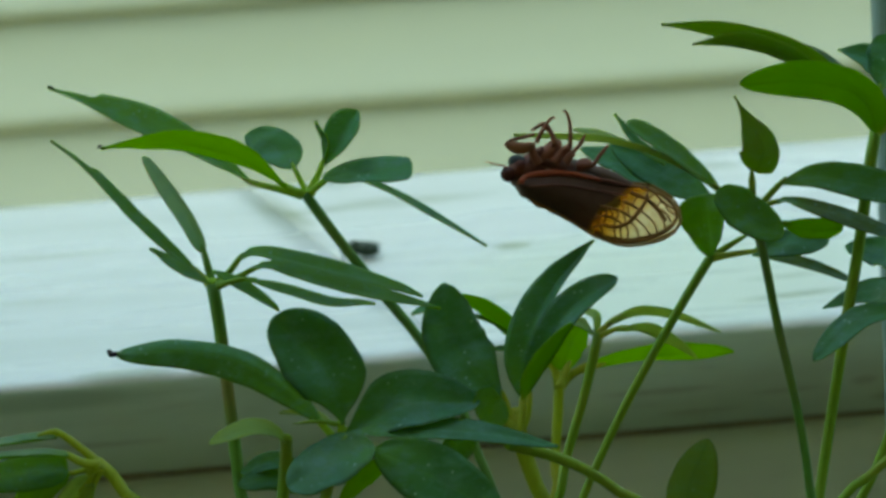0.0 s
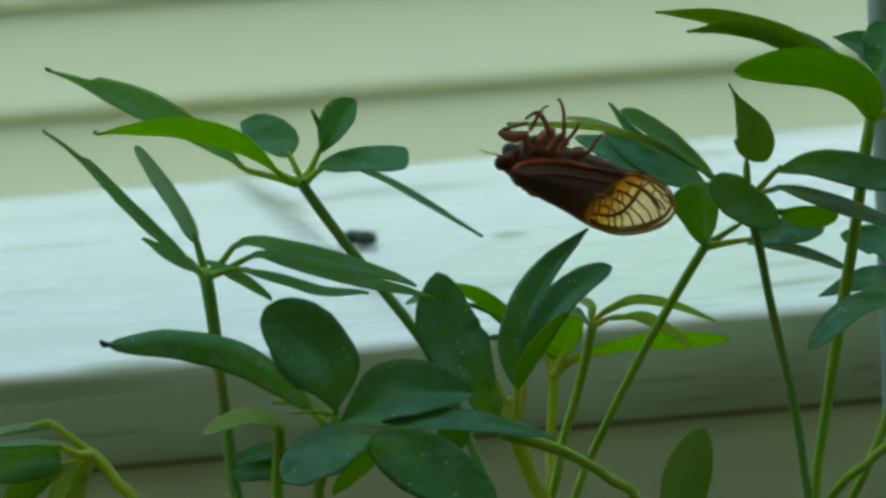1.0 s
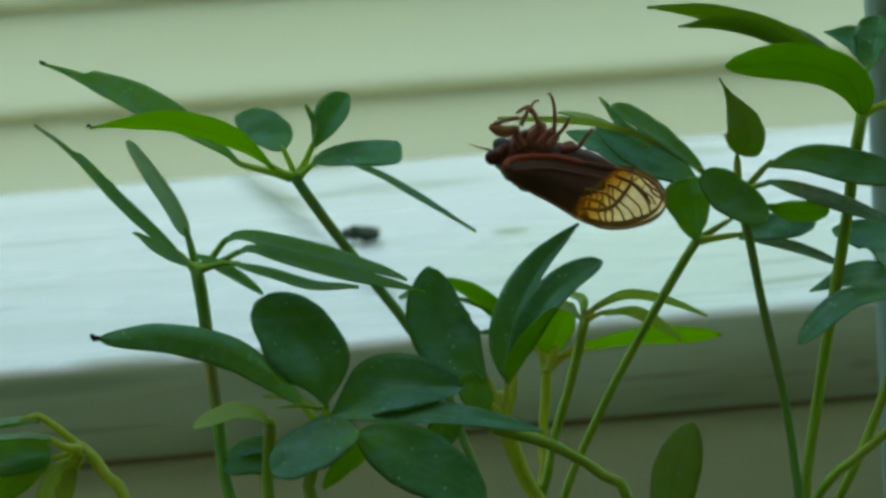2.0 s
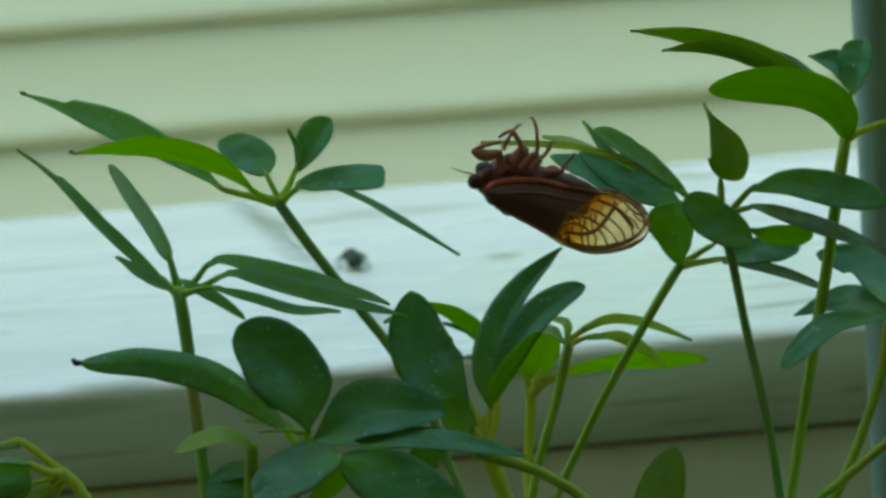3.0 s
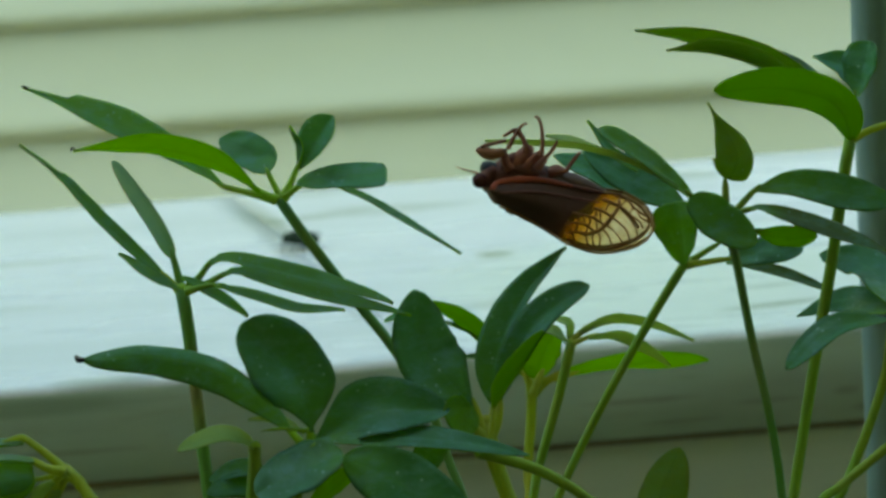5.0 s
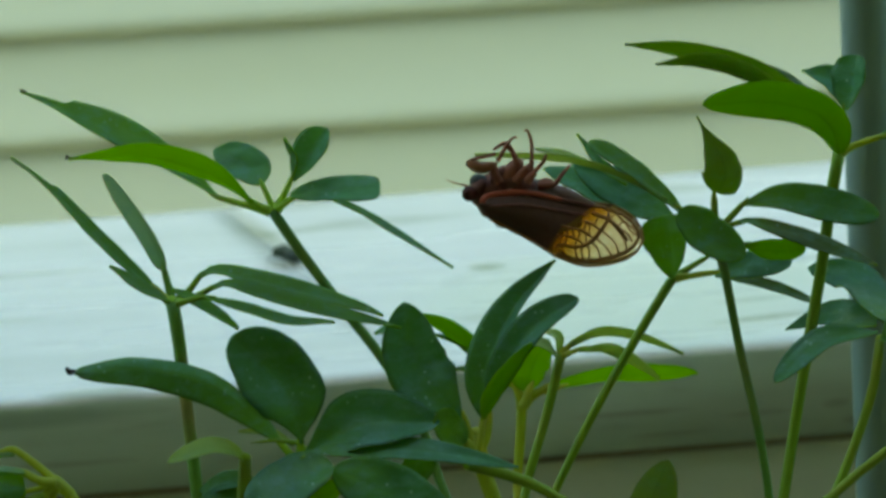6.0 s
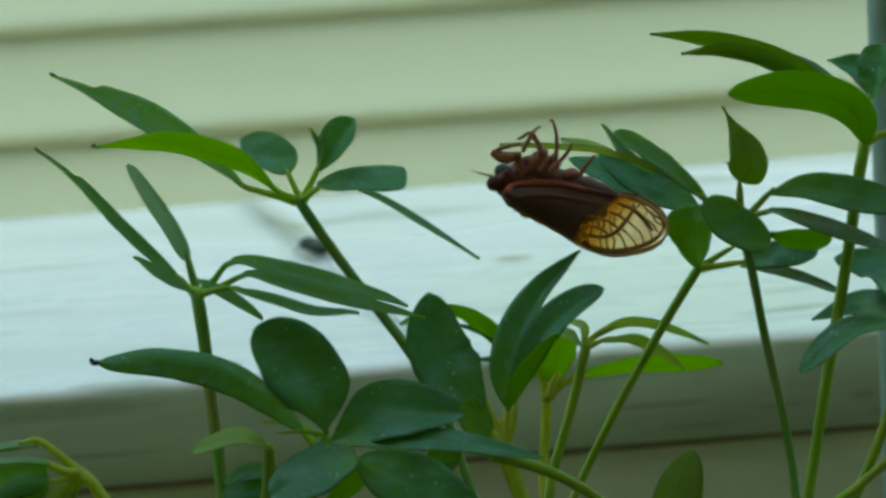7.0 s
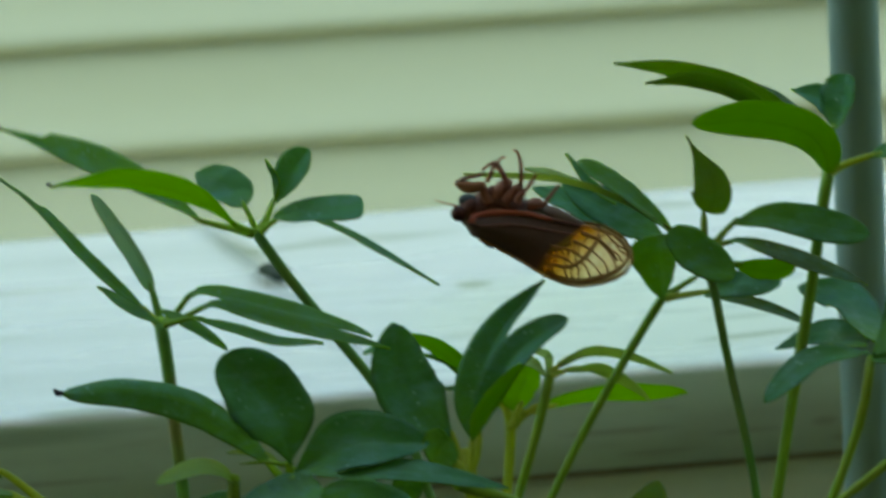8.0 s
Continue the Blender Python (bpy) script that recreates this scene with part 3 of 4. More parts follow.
def leaflet(parent, points, width, w, face=30.0, peak=0.5, tip=1.0, fold=0.12, up=(0, 1), young=False, thin=False, leathery=False, old=False, curl=0.0, twist=0.0, label="", thick=0.35, flush=False, tear=None, mats=None, neck=0.0):
    """A leaflet along points on the sheet. width: its true width in sheet units. face: how its upper face turns, 0 to the
    path, 90 upwards, 180 away. peak: where it is widest; tip: below 1 blunt, above 1 drawn out. fold: how far its halves rise.
    tear: (from where along it, which half, how much of that half is left); mats: upper and lower face;
    neck: how far along it the blade still narrows to its stalk."""
    nl, nw = 30, 5
    path = spline([at(x, y, w + (p[0] if p else 0)) for x, y, *p in points], nl)
    tang = np.gradient(path, axis=0)
    tang /= np.linalg.norm(tang, axis=1)[:, None]
    chord = path[-1] - path[0]
    upv = RIGHT * up[0] + UPISH * up[1]
    side_sign = 1.0 if np.cross(VIEW, chord) @ upv > 0 else -1.0
    a_exp = tip * peak / (1 - peak)
    top = (peak ** a_exp) * ((1 - peak) ** tip)
    seed = Vector((points[0][0] * 0.013, points[-1][1] * 0.017, 1.7))
    grid_top, grid_bot, uvs = [], [], []
    for i in range(nl + 1):
        s = i / nl
        t = tang[i]
        c = VIEW - t * (VIEW @ t)
        c /= np.linalg.norm(c)
        u = np.cross(c, t) * side_sign
        ang = radians(face + twist * (s - 0.4))
        nrm = c * math.cos(ang) + u * math.sin(ang)
        sid = np.cross(nrm, t)
        ss = min(max(s, 0.004), 0.9985)
        half = 0.5 * width * UNIT * (ss ** a_exp) * ((1 - ss) ** tip) / top * (min(1.0, ss / neck) ** 0.75 if neck else 1.0)
        half = max(half, 1.2 * UNIT, 4.6 * UNIT * (1 - s / 0.2))
        for j in range(-nw, nw + 1):
            q = j / nw
            kept = tear[2] if tear and s > tear[0] and q * tear[1] > 0 else 1.0
            edge = 1 + 0.06 * noise.noise(seed + Vector((s * 4, q, 0))) + 0.025 * noise.noise(seed + Vector((s * 13, q * 2, 4)))
            lift = fold * half * abs(q) ** 1.3 + curl * half * q * q * (1 if q > 0 else 0.6)
            lift += 0.16 * half * noise.noise(seed + Vector((s * 3.5, q * 1.2, 9))) + 0.05 * half * noise.noise(seed + Vector((s * 11, q * 3, 5)))
            pnt = path[i] + sid * half * q * edge * kept + nrm * lift
            th = thick / 1000 * (0.35 + 0.65 * (1 - abs(q) ** 4)) + (0.0002 * max(0, 1 - abs(q) * 5) if j == 0 else 0)
            grid_top.append(pnt)
            grid_bot.append(pnt - nrm * th)
            uvs.append((s, 0.5 + 0.5 * q))
    m = 2 * nw + 1
    verts = grid_top + grid_bot
    off = len(grid_top)
    faces, index = [], []
    for i in range(nl):
        for j in range(m - 1):
            a = i * m + j
            faces.append((a, a + 1, a + m + 1, a + m)); index.append(0)
            faces.append((a + off, a + m + off, a + m + 1 + off, a + 1 + off)); index.append(1)
        for j in (0, m - 1):
            a = i * m + j
            faces.append((a, a + m, a + m + off, a + off) if j == 0 else (a, a + off, a + m + off, a + m)); index.append(1)
    for i in (0, nl):
        for j in range(m - 1):
            a = i * m + j
            faces.append((a, a + off, a + 1 + off, a + 1) if i == 0 else (a, a + 1, a + 1 + off, a + off)); index.append(1)
    if flush and leathery:
        top_mat = LEAF
    elif flush:
        top_mat = LEAF_FLUSH
    elif old:
        top_mat = LEAF_OLD
    elif (thin or face > 90) and not leathery:
        top_mat = LEAF
    else:
        top_mat = LEAF_THICK
    slots = [LEAF_YOUNG, LEAF_YOUNG] if young else [top_mat, LEAF_FLUSH_UNDER if flush and leathery else top_mat if leathery else LEAF_UNDER]
    slots = mats or slots
    ob = mesh_object("leaflet", verts, faces, None, parent, label, slots=slots, index=index)
    layer = ob.data.uv_layers.new(name="UVMap")
    loops = np.empty(len(ob.data.loops), dtype=np.int32)
    ob.data.loops.foreach_get("vertex_index", loops)
    both = np.array(uvs + uvs)
    layer.data.foreach_set("uv", both[loops].ravel())
    return ob

TIP_BROWN = stem_material("dry_tip", (0.03, 0.015, 0.02), (0.05, 0.02, 0.02))

# the sprig that leans over the rail
S = stem([(497, 352), (553, 430), (640, 540), (690, 602), (755, 700), (800, 820), (830, 950)], 20, 12.5, -30, STEM_MID, root=(-0.005, 0.012))
sprig_a = S
stalk(S, [(492, 354), (450, 343), (400, 330), (380, 318)], -30, 14, CROWN)
leaf_a = leaflet(S, [(408, 333), (310, 272), (200, 216), (110, 180), (42, 158)], 78, -30, 50, 0.5, 1.15, 0.2, thin=True, tear=(0.79, -1, 0.35))
stalk(S, [(495, 352), (470, 342), (440, 325)], -28, 13, CROWN)
leaflet(S, [(462, 338, 4), (385, 284, 6), (285, 256, 8), (200, 259, 8), (133, 266, 8)], 68, -30, 127, 0.45, 1.2, 0.1, mats=[LEAF_BRIGHT, LEAF_BRIGHT])
stalk(S, [(500, 350), (486, 322), (474, 296)], -32, 12, CROWN)
leaflet(S, [(478, 306), (446, 268, -3), (392, 246, -6)], 82, -34, 25, 0.44, 0.7, 0.1, mats=[LEAF_SAGE, LEAF_UNDER])
stalk(S, [(503, 350), (520, 318), (533, 285)], -30, 13, CROWN)
leaflet(S, [(533, 300), (560, 254), (592, 204)], 68, -30, 28, 0.6, 0.6, 0.5, up=(-1, 0), mats=[LEAF_SAGE, LEAF_UNDER])
leaflet(S, [(531, 290), (533, 255), (514, 224)], 26, -29, 60, 0.45, 1.1, 0.2, up=(-1, 0))
stalk(S, [(505, 352), (520, 338), (545, 320)], -29, 13, CROWN)
leaflet(S, [(528, 324), (600, 312), (688, 310)], 66, -28, 40, 0.72, 0.2, 0.1, mats=[LEAF_SAGE, LEAF_UNDER])
leaflet(S, [(585, 320), (660, 353), (740, 399), (821, 446)], 32, -33, 70, 0.4, 1.0, 0.1)

mesh_object("leaf_tip", *tube([at(137, 266, -22), at(131, 262, -22), at(128, 268, -22)], [0.0002, 0.0003, 0.0001], 6, 5), TIP_BROWN, sprig_a, "dry brown tip")
mesh_object("leaf_tip", *tube([at(52, 161, -30), at(46, 158, -30), at(40, 156, -30)], [0.0003, 0.0003, 0.0001], 6, 5), TIP_BROWN, leaf_a, "dry brown tip")

# the reddish sprig with narrow leaflets
S = stem([(322, 512), (334, 580), (348, 690), (362, 800), (375, 900), (400, 1000)], 24, 21, 6, STEM_RED, root=(-0.038, -0.01), label="reddish green stem")
stalk(S, [(318, 515), (302, 498), (285, 480)], 5, 13)
leaflet(S, [(305, 503), (197, 406), (100, 306), (36, 256)], 42, 5, 62, 0.42, 0.9, 0.15, tear=(0.76, -1, 0.3), mats=[LEAF, LEAF_PALE])
stalk(S, [(322, 512), (314, 480), (303, 440)], 3, 15, STEM_RED)
leaflet(S, [(306, 455), (272, 396), (234, 340), (200, 286)], 44, 2, 52, 0.42, 0.34, 0.15, mats=[LEAF_PALE, LEAF_PALE])
leaflet(S, [(318, 512), (266, 486), (211, 448)], 32, 8, 58, 0.5, 0.8, 0.15, mats=[LEAF, LEAF_FLUSH_UNDER])
stalk(S, [(326, 514), (352, 492), (374, 464), (400, 453)], 6, 12, STEM)
leaflet(S, [(372, 467), (400, 455), (470, 470), (600, 504), (697, 534)], 52, 7, 60, 0.45, 0.7, 0.15, thin=True)
stalk(S, [(328, 516), (365, 502), (400, 484), (430, 478)], 8, 12, STEM)
leaflet(S, [(392, 486), (425, 479), (510, 503), (620, 532), (728, 555)], 46, 12, 54, 0.45, 1.0, 0.1, thin=True)
stalk(S, [(328, 518), (365, 506), (400, 503)], 15, 11, STEM)
leaflet(S, [(380, 503), (450, 522), (530, 545), (610, 546)], 34, 17, 58, 0.5, 0.8, 0.1, thin=True)
leaflet(S, [(322, 490), (380, 520), (440, 559)], 32, 14, 54, 0.5, 0.6, 0.2, thin=True)

# the sprig that the cicada hangs from
S = stem([(1214, 462), (1172, 530), (1100, 655), (1040, 770), (990, 880), (965, 960)], 17, 16, -8, root=(0.016, 0.0))
leaflet(S, [(1209, 466), (1203, 412), (1190, 355)], 98, -6, 150, 0.74, 0.26, 0.1, up=(-1, 0.5), mats=[LEAF_BRIGHT, LEAF])
stalk(S, [(1216, 466), (1255, 460), (1300, 453)], -8, 13)
leaflet(S, [(1286, 461), (1352, 441), (1423, 432)], 62, -9, 36, 0.6, 0.42, 0.1, old=True)
stalk(S, [(1218, 462), (1245, 445), (1280, 424)], -10, 12, STEM)
stalk(S, [(1300, 458), (1330, 462)], -14, 10, STEM)
leaflet(S, [(1290, 456), (1385, 477), (1475, 511)], 24, -16, 34, 0.45, 0.5, 0.1, flush=True)

# the upright sprig beside it, whose leaflets reach over the cicada
S = stem([(1284, 372), (1290, 410), (1302, 450), (1330, 590), (1365, 740), (1386, 880), (1380, 980)], 17, 22, 4, STEM_DARK, root=(0.046, -0.004), label="dark green stem")
stalk(S, [(1284, 380), (1284, 345), (1283, 308)], 3, 15, STEM)
leaflet(S, [(1288, 314), (1300, 276), (1280, 228), (1251, 179)], 90, 3, 150, 0.21, 1.8, 0.1, up=(-1, 0), mats=[LEAF, LEAF_FLUSH_UNDER])
stalk(S, [(1288, 385), (1315, 355), (1345, 322)], 2, 13, STEM)
leaflet(S, [(1334, 334), (1400, 322), (1470, 332), (1530, 345), (1578, 352)], 70, 2, 28, 0.62, 0.5, 0.15)
stalk(S, [(1290, 388), (1315, 370), (1345, 364)], 6, 12, STEM)
leaflet(S, [(1328, 367), (1350, 364), (1450, 394), (1575, 440)], 38, 8, 34, 0.5, 0.9, 0.1, flush=True)
stalk(S, [(1290, 400), (1325, 405), (1360, 402)], -2, 10, STEM)
leaflet(S, [(1340, 408), (1395, 415), (1447, 412)], 50, -2, 140, 0.6, 0.45, 0.1)
leaflet(S, [(1338, 428), (1280, 394), (1220, 346)], 80, 9, 24, 0.54, 0.45, 0.15, mats=[LEAF, LEAF])
stalk(S, [(1284, 380), (1250, 360), (1212, 334)], 0, 13, STEM)
leaflet(S, [(1228, 350), (1168, 298), (1112, 258), (1060, 225)], 58, 0, 52, 0.6, 0.42, 0.25, mats=[LEAF, LEAF_FLUSH_UNDER])
leaflet(S, [(1130, 300), (1078, 262), (1041, 210)], 30, -3, 50, 0.45, 1.1, 0.2)
leaflet(S, [(1200, 328), (1150, 298), (1090, 272), (1030, 257), (945, 250), (858, 246)], 30, 0.8, 110, 0.5, 0.75, 0.05, young=True, label="pale narrow leaflet seen on edge")
leaflet(S, [(1214, 360), (1130, 318), (1032, 264)], 84, -12, 34, 0.5, 0.8, 0.1, old=True)
leaflet(S, [(1165, 358), (1062, 304), (981, 272)], 58, -16, 38, 0.5, 0.7, 0.1, old=True)
leaflet(S, [(1075, 266), (1015, 247), (967, 236)], 30, -8, 62, 0.5, 1.0, 0.1, young=True)

# the tall sprig
S = stem([(1506, 238), (1492, 320), (1476, 440), (1456, 560), (1435, 690), (1407, 870), (1390, 960)], 22, 17, -2, root=(0.052, 0.010))
stalk(S, [(1506, 245), (1502, 215), (1478, 165), (1440, 128)], -6, 16, STEM)
leaflet(S, [(1475, 157), (1360, 97), (1240, 63), (1124, 50)], 50, -8, 130, 0.5, 0.95, 0.1, mats=[LEAF, LEAF_FLUSH_UNDER])
leaflet(S, [(1482, 158), (1410, 107), (1310, 66)], 34, -11, 60, 0.5, 0.8, 0.1, flush=True)
leaflet(S, [(1400, 124), (1280, 82), (1179, 85)], 44, -6, 135, 0.4, 1.0, 0.1, leathery=True, flush=True)
leaflet(S, [(1508, 243), (1494, 196), (1450, 163), (1365, 149), (1262, 156)], 84, 2, 142, 0.46, 0.55, 0.1)
stalk(S, [(1508, 240), (1514, 200), (1513, 155)], -4, 13, STEM)
leaflet(S, [(1518, 166), (1528, 120), (1536, 68)], 80, -6, 48, 0.66, 0.34, 0.4, up=(-1, 0), old=True)
leaflet(S, [(1524, 158), (1492, 114), (1439, 95)], 64, -10, 36, 0.4, 1.2, 0.3, old=True)
stalk(S, [(1508, 242), (1540, 226), (1600, 206)], 0, 14)
leaflet(S, [(1575, 214), (1640, 205), (1760, 240)], 70, 0, 60, 0.5, 0.7, 0.1)

# the sprig at the pole
S = stem([(1580, 572), (1562, 680), (1508, 830), (1460, 930)], 18, 20, 14, root=(0.056, -0.014))
leaflet(S, [(1575, 560), (1478, 574), (1391, 650)], 56, 14, 44, 0.6, 0.6, 0.15, old=True)
leaflet(S, [(1570, 548, 10), (1500, 526, -7), (1412, 556, -9)], 62, 0, 34, 0.45, 0.9, 0.1, old=True)
leaflet(S, [(1588, 540, 10), (1535, 468, -8), (1452, 446, -12)], 88, 0, 32, 0.5, 0.6, 0.1, old=True)
leaflet(S, [(1585, 566), (1635, 510), (1655, 400)], 84, 16, 40, 0.55, 0.6, 0.1)
leaflet(S, [(1580, 572), (1650, 560), (1760, 600)], 84, 16, 50, 0.5, 0.6, 0.1)
S = stem([(1660, 720), (1568, 790), (1500, 848), (1420, 930)], 18, 20, 18, root=(0.050, -0.024))
leaflet(S, [(1655, 725), (1720, 640), (1780, 600)], 84, 16, 50, 0.5, 0.6, 0.1)

# pale young sprigs behind
S = stem([(1014, 604), (988, 715), (955, 830), (935, 920)], 19, 20, -22, root=(0.006, 0.012))
stalk(S, [(1014, 602), (1040, 578), (1075, 560)], -22, 11)
leaflet(S, [(1026, 588), (1085, 562), (1160, 573), (1232, 598)], 38, -22, 118, 0.4, 0.9, 0.1, young=True)
stalk(S, [(1016, 606), (1050, 592), (1080, 590)], -20, 10)
leaflet(S, [(1045, 594), (1110, 596), (1190, 644)], 46, -19, 118, 0.5, 0.9, 0.1, young=True)
leaflet(S, [(1010, 600), (1008, 570), (975, 558)], 24, -22, 50, 0.4, 0.9, 0.2, young=True)
leaflet(S, [(1008, 604), (975, 582), (930, 594)], 34, -20, 60, 0.5, 0.9, 0.2, young=True)
S = stem([(946, 676), (944, 740), (938, 830), (930, 920)], 20, 18, -36, STEM_YOUNG, root=(0.0, 0.022), label="pale yellow-green young stem")
leaflet(S, [(950, 668), (960, 622), (992, 576)], 88, -34, 145, 0.5, 0.5, 0.1, up=(-1, 0), mats=[LEAF_BRIGHT, LEAF_BRIGHT])
stalk(S, [(946, 700), (938, 670), (924, 640)], -34, 17)
stalk(S, [(948, 698), (956, 672), (966, 650)], -33, 16)
stalk(S, [(950, 692), (970, 674), (1004, 652)], -34, 16)
stalk(S, [(950, 674), (985, 668), (1030, 655)], -36, 14)
leaflet(S, [(965, 670), (1090, 640), (1258, 633)], 56, -38, 128, 0.6, 0.6, 0.1, mats=[LEAF_BRIGHT, LEAF_BRIGHT])
leaflet(S, [(940, 668), (870, 602), (812, 556), (752, 531)], 60, -42, 128, 0.5, 0.7, 0.1)
leaflet(S, [(940, 640), (880, 600), (790, 566)], 40, -44, 70, 0.5, 0.8, 0.1)
leaflet(S, [(745, 540), (715, 556), (684, 566)], 34, -44, 70, 0.5, 0.7, 0.1)
leaflet(S, [(905, 640), (865, 630), (825, 628)], 26, -44, 60, 0.5, 0.8, 0.1)

# the sprig with broad standing leaflets
S = stem([(862, 745), (876, 810), (905, 890), (925, 960)], 30, 24, 6, STEM_YOUNG, root=(0.004, -0.004), label="pale yellow-green stem")
stalk(S, [(864, 782), (872, 750), (876, 702)], 4, 16)
leaflet(S, [(875, 716), (884, 618), (927, 521), (1001, 434)], 76, 4, 42, 0.40, 0.95, 0.45, up=(-1, 0.3), old=True)
stalk(S, [(866, 784), (882, 748), (888, 692)], 9, 14)
leaflet(S, [(884, 706), (914, 630), (966, 554), (1043, 502)], 68, 9, 36, 0.56, 0.5, 0.45, up=(-1, 0.4), old=True)
stalk(S, [(866, 786), (872, 752), (876, 702)], 12, 12)
leaflet(S, [(873, 720), (896, 670), (960, 582)], 50, 12, 128, 0.5, 0.75, 0.2, up=(-1, 0.4), mats=[LEAF, LEAF_UNDER])
stalk(S, [(860, 784), (852, 750), (838, 702)], 8, 16)
leaflet(S, [(842, 720), (753, 624), (733, 511)], 134, 8, 34, 0.48, 0.62, 0.15, old=True, neck=0.3)
stalk(S, [(860, 786), (850, 764), (828, 752)], 12, 20)
leaflet(S, [(842, 762), (814, 734), (806, 698)], 58, 13, 20, 0.5, 0.45, 0.15, mats=[LEAF, LEAF_UNDER])
S = stem([(850, 800), (900, 812), (960, 832), (1040, 880), (1090, 950)], 20, 24, 10, root=(0.022, -0.016))
leaflet(S, [(560, 778), (640, 772), (780, 775), (938, 803)], 50, 18, 45, 0.5, 0.8, 0.1, old=True)

# the broad low sprig
S = stem([(556, 776), (542, 830), (520, 900), (530, 980)], 22, 26, 12, root=(-0.026, -0.016))
leaflet(S, [(512, 758), (470, 717), (385, 660), (272, 633), (146, 638)], 64, 20, 30, 0.52, 0.55, -0.34, label="broad arching leaflet with a browned tip")
mesh_object("leaf_tip", *tube([at(150, 637, 20), at(140, 638, 20), at(134, 630, 20)], [0.0004, 0.0006, 0.0003], 7, 6), TIP_BROWN, S, "dry dark brown tip")
leaflet(S, [(553, 764), (536, 694), (488, 626), (426, 574)], 138, 16, 22, 0.52, 0.5, 0.15, old=True, neck=0.3)
leaflet(S, [(552, 784), (660, 729), (797, 724)], 116, 14, 34, 0.45, 0.62, 0.38, old=True, neck=0.35)
leaflet(S, [(608, 808), (700, 850), (835, 925)], 112, 22, 14, 0.5, 0.55, 0.1, old=True)
leaflet(S, [(606, 800), (536, 832), (452, 872)], 112, 25, 44, 0.5, 0.45, 0.12, old=True)
leaflet(S, [(640, 822), (600, 852), (545, 905)], 64, 14, 125, 0.5, 0.7, 0.1)
leaflet(S, [(780, 760), (760, 800), (740, 840)], 70, 4, 35, 0.5, 0.6, 0.1, up=(1, 0))
stalk(S, [(548, 800), (532, 782), (500, 746)], 18.5, 15, CROWN)
stalk(S, [(550, 800), (550, 780), (550, 736)], 14.5, 16, CROWN)
stalk(S, [(512, 752), (474, 742), (445, 738)], 19, 5)
stalk(S, [(545, 762), (505, 758), (462, 762)], 21, 7, STEM)
stalk(S, [(552, 786), (584, 796), (625, 816)], 20, 12, CROWN)
stalk(S, [(552, 786), (566, 800), (560, 816)], 22, 12, STEM)
leaflet(S, [(540, 765), (500, 745), (440, 740)], 26, 14, 60, 0.5, 0.8, 0.2, young=True)
S = stem([(452, 790), (452, 840), (446, 900), (450, 980)], 24, 24, 12, root=(-0.034, -0.004))
leaflet(S, [(452, 794), (430, 776), (386, 769), (315, 797)], 42, 13, 46, 0.55, 0.6, 0.25, young=True)
leaflet(S, [(480, 838), (430, 828), (372, 850)], 44, 8, 40, 0.5, 0.7, 0.1)
leaflet(S, [(490, 880), (430, 858), (368, 872)], 60, 10, 40, 0.5, 0.6, 0.1)

# pale sprig low at the side
S = stem([(114, 830), (134, 846), (158, 880), (205, 960)], 21, 20, 30, STEM_YOUNG, root=(-0.05, -0.016), label="pale yellow-green drooping stem")
stalk(S, [(118, 836), (92, 812), (52, 782), (34, 775), (6, 783)], 30, 14)
leaflet(S, [(42, 783), (-20, 790), (-130, 806)], 40, 30, 74, 0.4, 0.6, 0.2, mats=[LEAF_PALE, LEAF])
stalk(S, [(116, 836), (84, 830), (56, 816), (26, 815)], 33, 15)
leaflet(S, [(60, 816), (0, 814), (-100, 822)], 34, 36, 74, 0.4, 0.6, 0.2, mats=[LEAF_PALE, LEAF])
leaflet(S, [(60, 838), (-10, 852), (-100, 866)], 72, 33, 34, 0.4, 0.4, 0.2, thin=True)
stalk(S, [(126, 834), (110, 850), (92, 868)], 29, 22)
stalk(S, [(112, 836), (82, 846), (48, 852)], 31, 11)
leaflet(S, [(62, 850), (20, 872), (-40, 930)], 70, 32, 40, 0.45, 0.6, 0.15, mats=[LEAF_BRIGHT, LEAF_UNDER])
stalk(S, [(114, 838), (92, 858), (80, 884)], 32, 12)
leaflet(S, [(94, 852), (66, 884), (40, 940)], 50, 33, 125, 0.5, 0.6, 0.1, young=True)
stalk(S, [(118, 842), (108, 866), (96, 900)], 31, 12)
leaflet(S, [(106, 868), (90, 900), (80, 950)], 40, 32, 40, 0.5, 0.6, 0.1, young=True)

S = stem([(1168, 985), (1150, 1010), (1130, 1040)], 20, 20, 16, root=(0.03, -0.02))
leaflet(S, [(1150, 990), (1170, 882), (1204, 789)], 92, 18, 148, 0.5, 0.6, 0.15, up=(1, 0), mats=[LEAF, LEAF_FLUSH_UNDER])

# ---------------------------------------------------------------- cicada
cicada = empty("cicada", Matrix.Translation(at(950, 320, 4)), label="dark cicada with orange wing veins clinging under a leaf", category="cicada")


def shell(name, color, other, rough, scale=900):
    m = Nodes(name, rough, 0, 0.18)
    v = m.coords()
    big, fine = m.noise(v, scale * 0.4, 3), m.noise(v, scale * 3, 3)
    m.link(m.mix(big, color, other), m.p.inputs["Base Color"])
    m.bump(fine, 0.3, 0.0001)
    return m.mat


